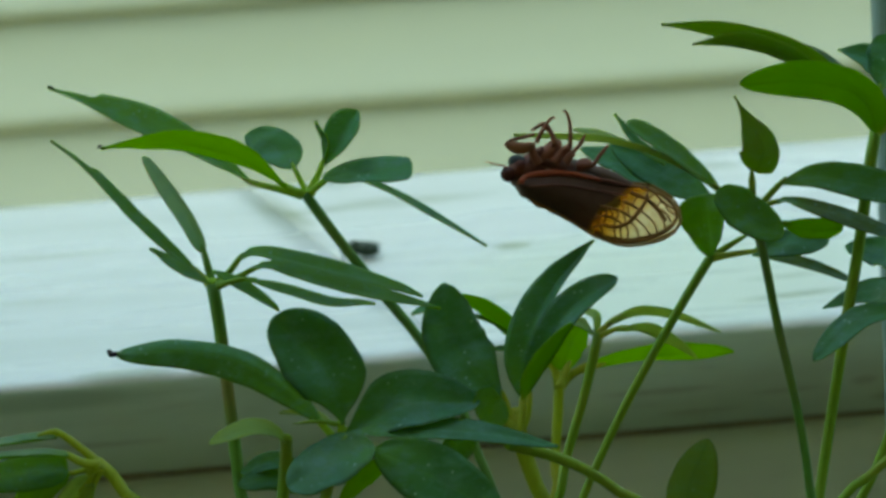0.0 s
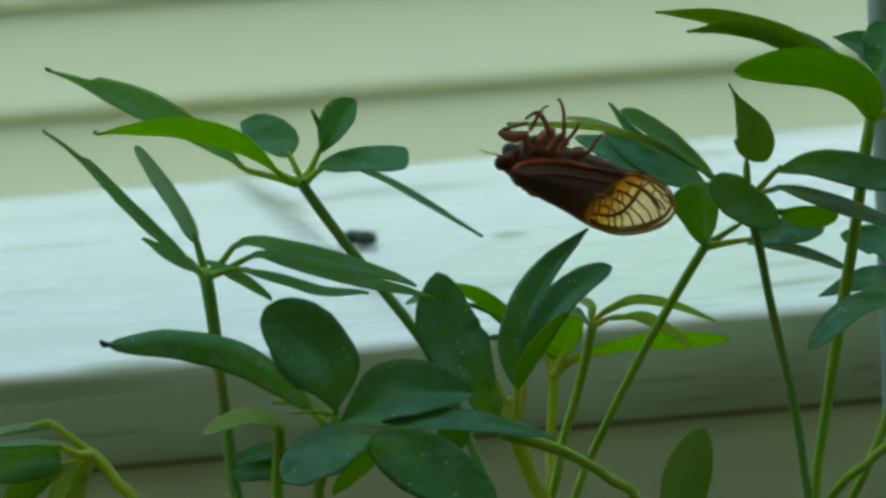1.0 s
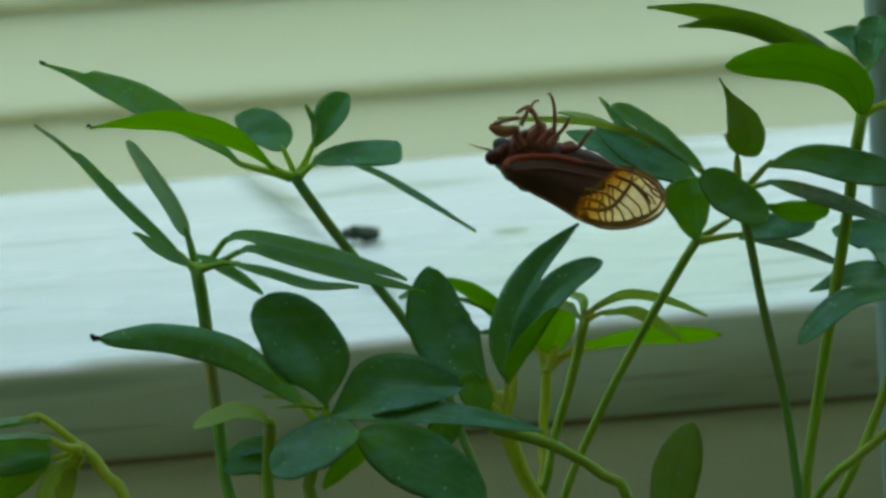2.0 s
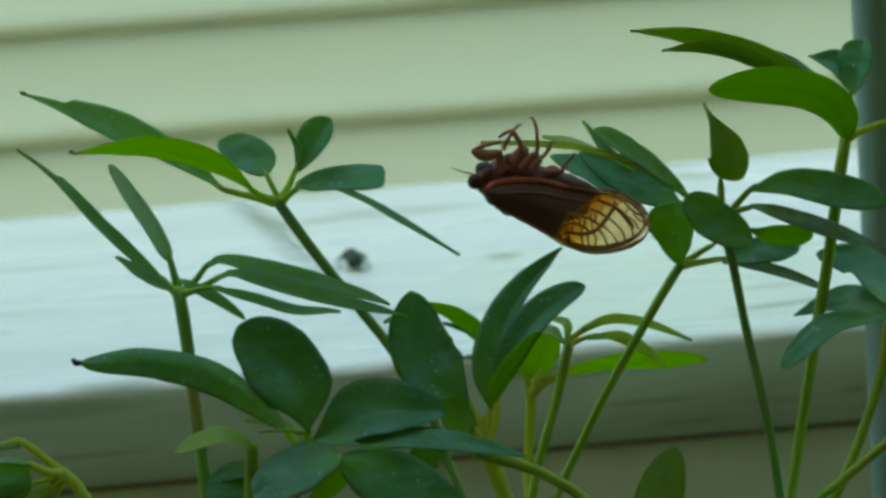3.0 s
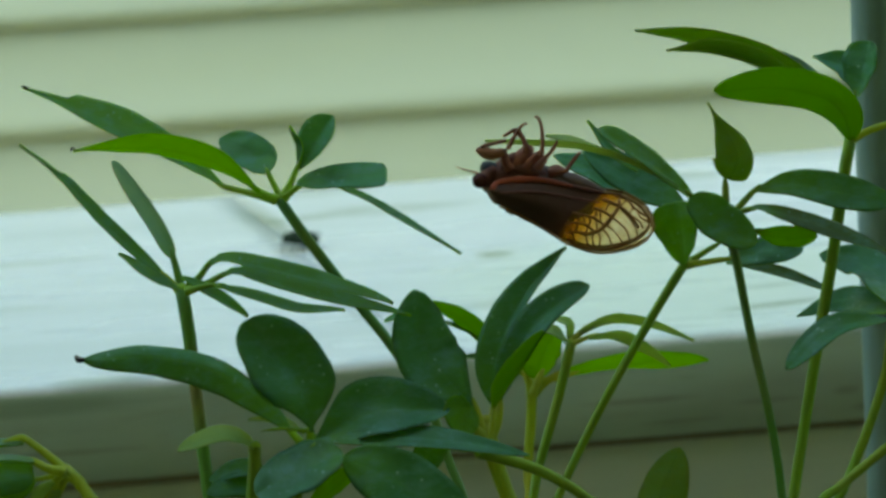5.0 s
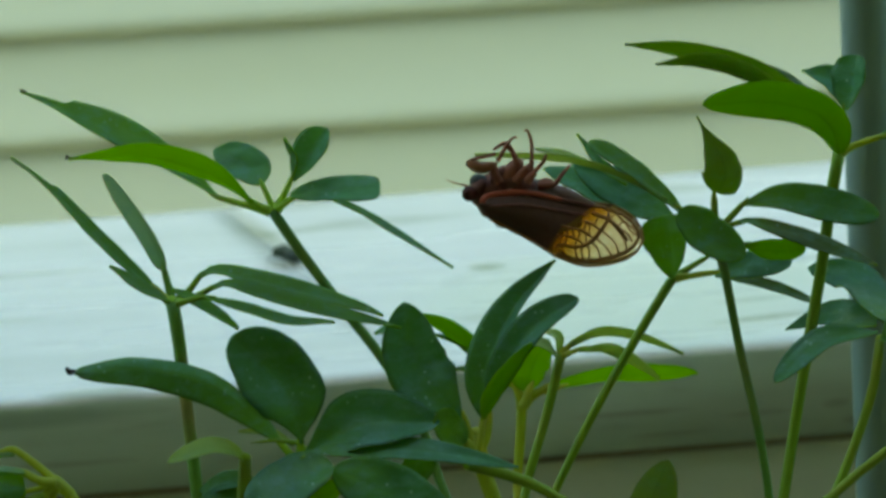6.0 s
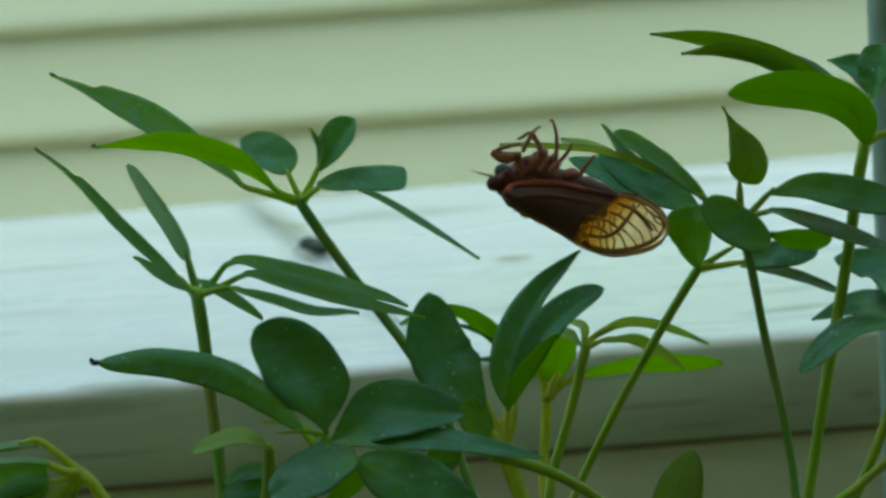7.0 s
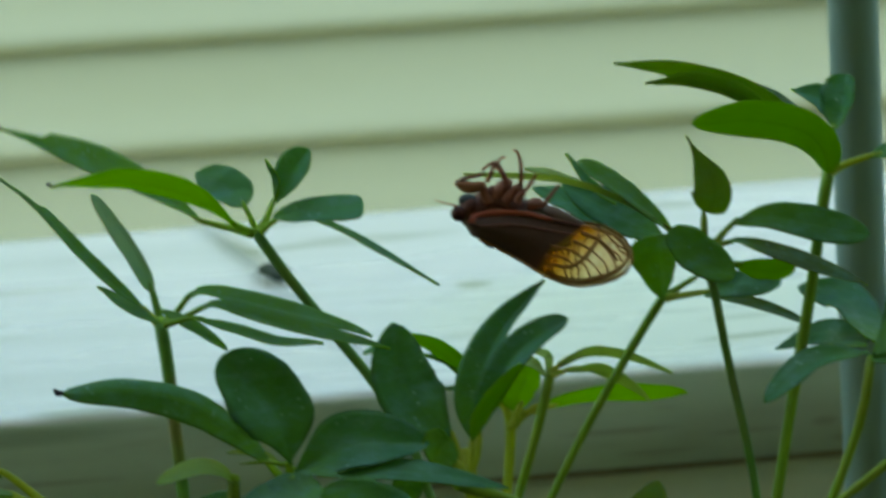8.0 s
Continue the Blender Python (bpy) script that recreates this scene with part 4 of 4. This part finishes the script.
# shell tone lifted above black, a hazy veil put into the colour
HAZED_BLACK = shell("cicada_shell", (0.17, 0.11, 0.09), (0.24, 0.12, 0.095), 0.5)
BROWN = shell("cicada_legs", (0.38, 0.12, 0.075), (0.23, 0.075, 0.05), 0.5)
RUSTY = shell("cicada_femur", (0.40, 0.15, 0.075), (0.26, 0.085, 0.045), 0.4)
MAROON = shell("cicada_belly", (0.24, 0.075, 0.055), (0.13, 0.05, 0.04), 0.6)
EYE = shell("cicada_eye", (0.11, 0.028, 0.024), (0.06, 0.016, 0.014), 0.25)
FACE = shell("cicada_face", (0.06, 0.055, 0.055), (0.03, 0.022, 0.022), 0.45)
VEIN = shell("wing_vein_orange", (0.50, 0.10, 0.05), (0.32, 0.065, 0.035), 0.45)
VEIN_DARK = shell("wing_vein_brown", (0.36, 0.14, 0.04), (0.22, 0.085, 0.026), 0.45)
MARGIN = shell("wing_margin_amber", (0.66, 0.36, 0.16), (0.50, 0.24, 0.09), 0.4)


def wing_film():
    m = Nodes("wing_film", 0.6, 0, 0.1)
    uv = m.add("ShaderNodeUVMap")
    sep = m.add("ShaderNodeSeparateXYZ")
    m.link(uv.outputs["UV"], sep.inputs["Vector"])
    cloud = m.noise(m.coords(), 420, 3)
    shift = m.add("ShaderNodeMath"); shift.operation = "MULTIPLY_ADD"
    shift.inputs[1].default_value = 0.04
    slant = m.add("ShaderNodeMath"); slant.operation = "MULTIPLY_ADD"
    slant.inputs[1].default_value = 0.235
    m.link(m.ramp(sep.outputs["Y"], [(0.0, (0.12, 0.12, 0.12)), (0.5, (0.78, 0.78, 0.78)), (1.0, (0.98, 0.98, 0.98))]), slant.inputs[0]); m.link(sep.outputs["X"], slant.inputs[2])
    m.link(cloud, shift.inputs[0]); m.link(slant.outputs[0], shift.inputs[2])
    tint = m.ramp(shift.outputs[0], [(0.0, (0.175, 0.088, 0.07)), (0.685, (0.165, 0.082, 0.062)), (0.712, (0.58, 0.30, 0.05)), (0.77, (0.72, 0.47, 0.10)), (0.85, (0.90, 0.72, 0.38)), (0.95, (0.97, 0.86, 0.63)), (1.0, (0.93, 0.80, 0.56))])
    smoke = m.noise(m.coords(), 900, 4, 0.65)
    tint = m.mix(m.ramp(smoke, [(0.46, (0, 0, 0)), (0.74, (0.45, 0.45, 0.45))]), tint, m.mix(1.0, tint, (0.82, 0.58, 0.28), "MULTIPLY"))
    clear = m.add("ShaderNodeBsdfTransparent")
    m.link(tint, clear.inputs["Color"])
    m.link(tint, m.p.inputs["Base Color"])
    mx = m.add("ShaderNodeMixShader")
    m.link(m.ramp(shift.outputs[0], [(0.68, (0.6, 0.6, 0.6)), (0.73, (0.2, 0.2, 0.2))]), mx.inputs[0])
    m.link(clear.outputs[0], mx.inputs[1]); m.link(m.p.outputs[0], mx.inputs[2])
    m.link(mx.outputs[0], m.out.inputs["Surface"])
    m.bump(cloud, 0.4, 0.0002)
    return m.mat


FILM = wing_film()


def limb(name, points, radii, material, parent, w, label=""):
    pts = [at(x, y, w + (p[0] if p else 0)) for x, y, *p in points]
    v, f = tube(pts, [r * UNIT for r in radii], 9, 14)
    return mesh_object(name, v, f, material, parent, label)


AX = (RIGHT, UPISH, VIEW)
TILT = (RIGHT * 0.93 - UPISH * 0.37, RIGHT * 0.37 + UPISH * 0.93, VIEW)
# the trunk: thorax and ringed abdomen
v, f = tube([at(852, 308, 4), at(872, 316, 4), at(910, 330, 4), at(955, 344, 4), at(1000, 356, 4), at(1030, 364, 4), at(1050, 368, 4)],
            [0.0016, 0.0036, 0.0047, 0.0049, 0.0044, 0.0028, 0.0007], 20, 40, 0.035)
mesh_object("abdomen", v, f, HAZED_BLACK, cicada, "black ringed abdomen")
v, f = tube([at(890, 304, 3), at(940, 306, 4), at(1000, 318, 4), at(1040, 328, 4), at(1072, 338, 4)], [0.0014, 0.0019, 0.0020, 0.0015, 0.0004], 18, 36, 0.05)
mesh_object("belly", v, f, HAZED_BLACK, cicada, "dark maroon ringed underside of the abdomen")
blob("thorax", at(902, 318, 4), TILT, (0.0044, 0.0040, 0.0042), MAROON, cicada)
blob("thorax_plate", at(928, 300, 4.5), TILT, (0.0050, 0.0021, 0.0040), MAROON, cicada, "reddish brown underside of the thorax")
blob("head", at(866, 309, 4), TILT, (0.0018, 0.0026, 0.0040), MAROON, cicada)
blob("face", at(867, 298, 5), TILT, (0.0019, 0.0015, 0.0022), FACE, cicada, "grey ridged face")
blob("eye", at(848, 318, 8), AX, (0.00135, 0.00135, 0.0013), EYE, cicada)
blob("eye", at(850, 317, -1), AX, (0.00135, 0.00135, 0.0013), EYE, cicada)
limb("antenna", [(846, 305), (830, 301), (806, 294)], [2.2, 1.2, 0.7], BROWN, cicada, 8)
limb("antenna", [(850, 306), (836, 302), (818, 299)], [2.0, 1.2, 0.7], BROWN, cicada, 0)
limb("beak", [(872, 296), (890, 286), (915, 284)], [5, 4, 2], BROWN, cicada, 5)

LEAN = (RIGHT * 0.66 + UPISH * 0.75, RIGHT * -0.75 + UPISH * 0.66, VIEW)
blob("coxa", at(921, 280, 6.5), LEAN, (0.0031, 0.0015, 0.0019), BROWN, cicada, "rust brown leg base")
blob("coxa", at(944, 286, 6), LEAN, (0.0024, 0.0013, 0.0018), BROWN, cicada, "rust brown leg base")
blob("coxa", at(900, 286, 6.5), LEAN, (0.0022, 0.0012, 0.0018), MAROON, cicada, "dark maroon leg base")

one = limb("leg", [(903, 300), (893, 282), (890, 262)], [9, 8, 6], BROWN, cicada, 8)
limb("femur", [(892, 266), (872, 272), (855, 268), (843, 262)], [6, 11, 11, 5], RUSTY, one, 9, "rust orange thickened foreleg")
limb("shin", [(850, 258), (870, 253), (895, 247)], [3, 3.5, 2.5], BROWN, one, 9.4)
two = limb("leg", [(908, 300), (915, 285), (930, 262)], [9, 9, 8], BROWN, cicada, 6)
limb("shin", [(933, 266), (925, 245), (912, 228), (890, 240)], [6, 4.5, 3.5, 2.5], BROWN, two, 8)
limb("foot", [(898, 262), (906, 245), (915, 230), (925, 218), (932, 218)], [4, 4, 3.2, 2.6, 1.6], BROWN, two, 11)
three = limb("leg", [(930, 298), (945, 278), (958, 268)], [9, 8, 6], BROWN, cicada, 8)
limb("shin", [(957, 276), (959, 250), (957, 222), (950, 205), (945, 206)], [4.5, 4, 3.4, 3, 1.8], BROWN, three, 10)
four = limb("leg", [(920, 300), (925, 282), (940, 270)], [9, 8, 6], BROWN, cicada, 0)
limb("shin", [(938, 274), (932, 252), (918, 238), (908, 232)], [4.5, 4, 3, 2], BROWN, four, -2)
five = limb("leg", [(950, 298), (958, 286), (966, 280)], [8, 7, 5], BROWN, cicada, 9)
limb("shin", [(960, 282), (975, 266), (983, 252), (985, 247)], [4.2, 3.6, 3.6, 2], BROWN, five, 9)
six = limb("leg", [(970, 304), (985, 302), (1000, 300)], [8, 7, 5], BROWN, cicada, 7)
limb("shin", [(1000, 302), (1012, 284), (1027, 266)], [4.2, 3.4, 2.4], BROWN, six, 7)
blob("knee", at(985, 298, 6), AX, (0.0014, 0.0009, 0.0012), BROWN, cicada)

UPPER = [(866, 334), (882, 321), (960, 316), (1040, 334), (1100, 343), (1140, 366), (1157, 396)]
LOWER = [(866, 338), (884, 362), (940, 388), (1000, 428), (1056, 446), (1116, 438), (1156, 402)]


def wing(dx, dy, w, sign, full=True):
    """One folded forewing: film, margin and veins; w: millimetres towards the path."""
    n, mm = 30, 10
    a, b = spline([(x, y, 0) for x, y in UPPER], n), spline([(x, y, 0) for x, y in LOWER], n)
    verts, uvs, faces = [], [], []
    for i in range(n + 1):
        for j in range(mm + 1):
            q = a[i] * (1 - j / mm) + b[i] * (j / mm)
            bulge = sign * 3.0 * math.sin(math.pi * j / mm) * (1 - i / n * 0.75)
            verts.append(at(q[0] + dx, q[1] + dy, w + bulge))
            uvs.append((i / n, j / mm))
    for i in range(n):
        for j in range(mm):
            k = i * (mm + 1) + j
            faces.append((k, k + 1, k + mm + 2, k + mm + 1))
    film = mesh_object("forewing", verts, faces, FILM, cicada, "amber transparent wing with brown veins")
    loops = np.empty(len(film.data.loops), dtype=np.int32)
    film.data.loops.foreach_get("vertex_index", loops)
    film.data.uv_layers.new(name="UVMap").data.foreach_set("uv", np.array(uvs)[loops].ravel())

    def vein(points, radii, material=VEIN_DARK, lift=0.4):
        out = []
        for x, y in points:
            k = min(1.0, max(0.0, (x - 866) / 291))
            top = np.interp(x, [p[0] for p in UPPER], [p[1] for p in UPPER])
            low = np.interp(x, [p[0] for p in LOWER], [p[1] for p in LOWER])
            j = min(1.0, max(0.0, (y - top) / max(1.0, low - top)))
            out.append((x + dx, y + dy, sign * (3.0 * math.sin(math.pi * j) * (1 - k * 0.75) + lift)))
        limb("wing_vein", out, radii, material, film, w)

    vein([(870, 334), (880, 323), (920, 316), (962, 317), (1000, 325), (1020, 329)], [6, 6.5, 5, 2.4], VEIN)
    vein([(1012, 327), (1062, 337), (1100, 342)], [3, 2.4, 2.0], MAROON)
    vein([(884, 340), (940, 337), (1000, 345), (1060, 356)], [1.4, 1.8, 1.5, 1.2], MAROON)
    vein([(1062, 337), (1100, 342), (1140, 365), (1156, 396), (1148, 418), (1116, 437), (1056, 445), (1000, 427)], [2.0, 1.8, 2.4, 2.8], MARGIN)
    vein([(1000, 427), (960, 402), (920, 380), (884, 362)], [2.2, 2.6, 3], VEIN_DARK)
    vein([(1004, 422), (1020, 433), (1058, 439), (1092, 434), (1126, 422), (1145, 404), (1148, 384), (1124, 356), (1085, 344)], [2.4, 2.4, 2.0, 1.6], VEIN_DARK)
    if not full:
        return film
    # the node line, the inner cells, and the veins from them to the margin
    vein([(1000, 412), (1018, 408), (1037, 412), (1057, 407), (1070, 397), (1082, 382), (1094, 364), (1096, 350)], [2.2, 3.2, 3.8, 2.8])
    vein([(1066, 350), (1080, 356), (1094, 362), (1114, 378), (1130, 400)], [3.4, 3.4, 2.2])
    vein([(1012, 374), (1032, 378), (1052, 384), (1070, 397)], [2.0, 2.2, 2.2])
    vein([(1052, 366), (1068, 372), (1082, 382)], [3.0, 2.6, 2.2])
    vein([(1000, 395), (1020, 392), (1040, 398), (1052, 408)], [2.0, 2.0, 2.2])
    vein([(1097, 343), (1110, 352), (1121, 364), (1128, 370), (1144, 380)], [1.6, 2.2, 1.6])
    for pts in ([(1012, 410), (1016, 420), (1018, 430)], [(1036, 412), (1038, 424), (1042, 434)], [(1056, 407), (1062, 418), (1060, 434)],
                [(1064, 401), (1076, 414), (1082, 431)], [(1072, 394), (1090, 410), (1102, 427)], [(1083, 381), (1100, 396), (1110, 408), (1114, 424)],
                [(1096, 364), (1114, 384), (1126, 404), (1128, 416)], [(1113, 377), (1130, 388), (1138, 402)], [(1121, 364), (1116, 372), (1113, 377)],
                [(1128, 370), (1134, 382), (1146, 390)], [(1050, 408), (1048, 422), (1052, 435)], [(1024, 376), (1022, 392), (1018, 408)],
                [(1042, 381), (1044, 390), (1040, 398), (1036, 412)], [(1056, 368), (1054, 376), (1052, 384)], [(1054, 385), (1056, 396), (1056, 407)],
                [(1080, 356), (1074, 364), (1070, 373)], [(1004, 388), (1010, 398), (1012, 410)], [(1108, 352), (1102, 358), (1096, 362)],
                [(1030, 380), (1034, 388), (1032, 395)], [(1062, 372), (1062, 380), (1062, 390)], [(1134, 362), (1130, 366), (1127, 370)]):
        vein(pts, [1.9, 1.35, 1.5])
    return film


wing(0, 0, 8, 1)
wing(3, -5, -1, -1, False)

# ---------------------------------------------------------------- fly on the cap board
FLY0 = pose(-0.0234, 0.9394, 0.9183)
fly = empty("fly", FLY0, label="small dark fly walking on the white cap board", category="fly")
FLYSKIN = shell("fly_shell", (0.018, 0.034, 0.018), (0.04, 0.055, 0.03), 0.4, 2000)
FLYWING = Nodes("fly_wing", 0.3)
FLYWING.p.inputs["Base Color"].default_value = (0.10, 0.10, 0.09, 1)
fly_clear = FLYWING.add("ShaderNodeBsdfTransparent")
fly_mix = FLYWING.add("ShaderNodeMixShader")
fly_mix.inputs[0].default_value = 0.55
FLYWING.link(fly_clear.outputs[0], fly_mix.inputs[1])
FLYWING.link(FLYWING.p.outputs[0], fly_mix.inputs[2])
FLYWING.link(fly_mix.outputs[0], FLYWING.out.inputs["Surface"])
EX = (np.array((1.0, 0, 0)), np.array((0, 1.0, 0)), np.array((0, 0, 1.0)))


def fly_at(x, y, z):
    return np.array((-0.0234 + 1.42 * x / 1000, 0.9394 + 1.42 * y / 1000, 0.9183 + 1.42 * z / 1000))


blob("abdomen", fly_at(-1.6, 0, 2.0), EX, (0.0034, 0.0024, 0.0021), FLYSKIN, fly, seg=16)
blob("thorax", fly_at(0.9, 0, 2.3), EX, (0.0024, 0.0021, 0.0021), FLYSKIN, fly, seg=16)
blob("head", fly_at(2.7, 0, 2.1), EX, (0.0013, 0.0019, 0.0016), FLYSKIN, fly, seg=16)
for s in (-1, 1):
    verts, faces = [], []
    for i in range(9):
        q = i / 8
        half = 1.15 * math.sin(math.pi * min(1, q * 0.9 + 0.08)) ** 0.7
        for j in (-1, 0, 1):
            verts.append(fly_at(0.6 - 4.6 * q, s * (0.7 + 1.2 * q) + j * half * 0.8, 3.4 - 0.9 * q + 0.15 * (1 - abs(j))))
    for i in range(8):
        for j in range(2):
            a = i * 3 + j
            faces.append((a, a + 1, a + 4, a + 3))
    mesh_object("wing", verts, faces, FLYWING.mat, fly, "smoky clear wing")
    for k, (x0, x1) in enumerate(((1.5, 2.9), (0.9, 0.7), (0.3, -1.8))):
        v, f = tube([fly_at(x0, s * 0.9, 1.8), fly_at((x0 + x1) / 2, s * 2.2, 2.2), fly_at(x1, s * 2.9, 0.05)], [0.00022, 0.00018, 0.0001], 6, 8)
        mesh_object("leg", v, f, FLYSKIN, fly)


# ---------------------------------------------------------------- what moves
def sway(dx, dy, turn):
    """The leaning sprig, moved on the sheet by dx, dy tenths of a millimetre and turned clockwise about its crown."""
    c = Vector(at(497, 352, -30))
    shift = Vector(RIGHT * dx * UNIT - UPISH * dy * UNIT)
    return Matrix.Translation(c + shift) @ Matrix.Rotation(-radians(turn), 4, Vector(VIEW)) @ Matrix.Translation(-c)


def flap(turn):
    """The uppermost leaflet, turned clockwise about its foot on its sprig."""
    c = Vector(at(408, 333, -30))
    return Matrix.Translation(c) @ Matrix.Rotation(-radians(turn), 4, Vector(VIEW)) @ Matrix.Translation(-c)


def motions():
    walk(fly, [
        (0, pose(-0.0245, 0.9272, 0.9183, 0, 0, 165)),
        (1.5, pose(-0.0242, 0.9272, 0.9183, 0, 0, 165)),
        (2.6, pose(-0.0238, 0.9276, 0.9183, 0, 0, 160)),
        (3.0, pose(-0.0240, 0.9282, 0.9183, 0, 0, 105)),
        (3.1, pose(-0.0255, 0.9305, 0.9183, 0, 0, 126)),
        (3.2, pose(-0.0262, 0.9325, 0.9183, 0, 0, 134)),
        (3.3, pose(-0.0277, 0.9362, 0.9183, 0, 0, 138)),
        (3.4, pose(-0.0280, 0.9366, 0.9183, 0, 0, 140)),
        (3.5, pose(-0.0284, 0.9370, 0.9183, 0, 0, 142)),
        (3.6, pose(-0.0354, 0.9495, 0.9183, 0, 0, 150)),
        (4.0, pose(-0.0357, 0.9505, 0.9183, 0, 0, 155)),
        (4.5, pose(-0.0352, 0.9503, 0.9183, 0, 0, 165)),
        (5.4, pose(-0.0366, 0.9478, 0.9183, 0, 0, 150)),
        (6.5, pose(-0.0371, 0.9464, 0.9183, 0, 0, 130)),
        (8, pose(-0.0374, 0.9461, 0.9183, 0, 0, 130)),
    ])
    walk(sprig_a, [
        (0, sway(-4, 1.5, -0.6)), (0.5, sway(2, -1, 0.4)), (1, sway(0, 0, 0.2)), (1.5, sway(2, -1, 0.5)),
        (3, sway(0, 0, 0)), (3.5, sway(0, 0, 0)), (4, sway(-1.5, 0.5, -0.2)), (4.5, sway(-2, 1, -0.3)),
        (6, sway(4, -2, 0.7)), (6.5, sway(5.5, -3, 1.0)), (7, sway(7, -3.5, 1.1)), (7.4, sway(1, 0, 0.2)), (7.5, sway(1, 0, 0.2)), (7.65, sway(5, -4, 0.6)), (7.8, sway(9, -8, 1.1)), (8, sway(-4.5, 2, -0.8)),
    ])
    walk(leaf_a, [
        (0, flap(0)), (0.5, flap(2.0)), (1, flap(1.0)), (1.5, flap(1.3)), (3, flap(0)), (3.5, flap(0)), (4, flap(0.5)), (4.5, flap(0.3)),
        (6, flap(1.7)), (6.5, flap(2.4)), (7, flap(3.1)), (7.5, flap(0.7)), (7.8, flap(1.3)), (8, flap(-0.5)),
    ])


motions()
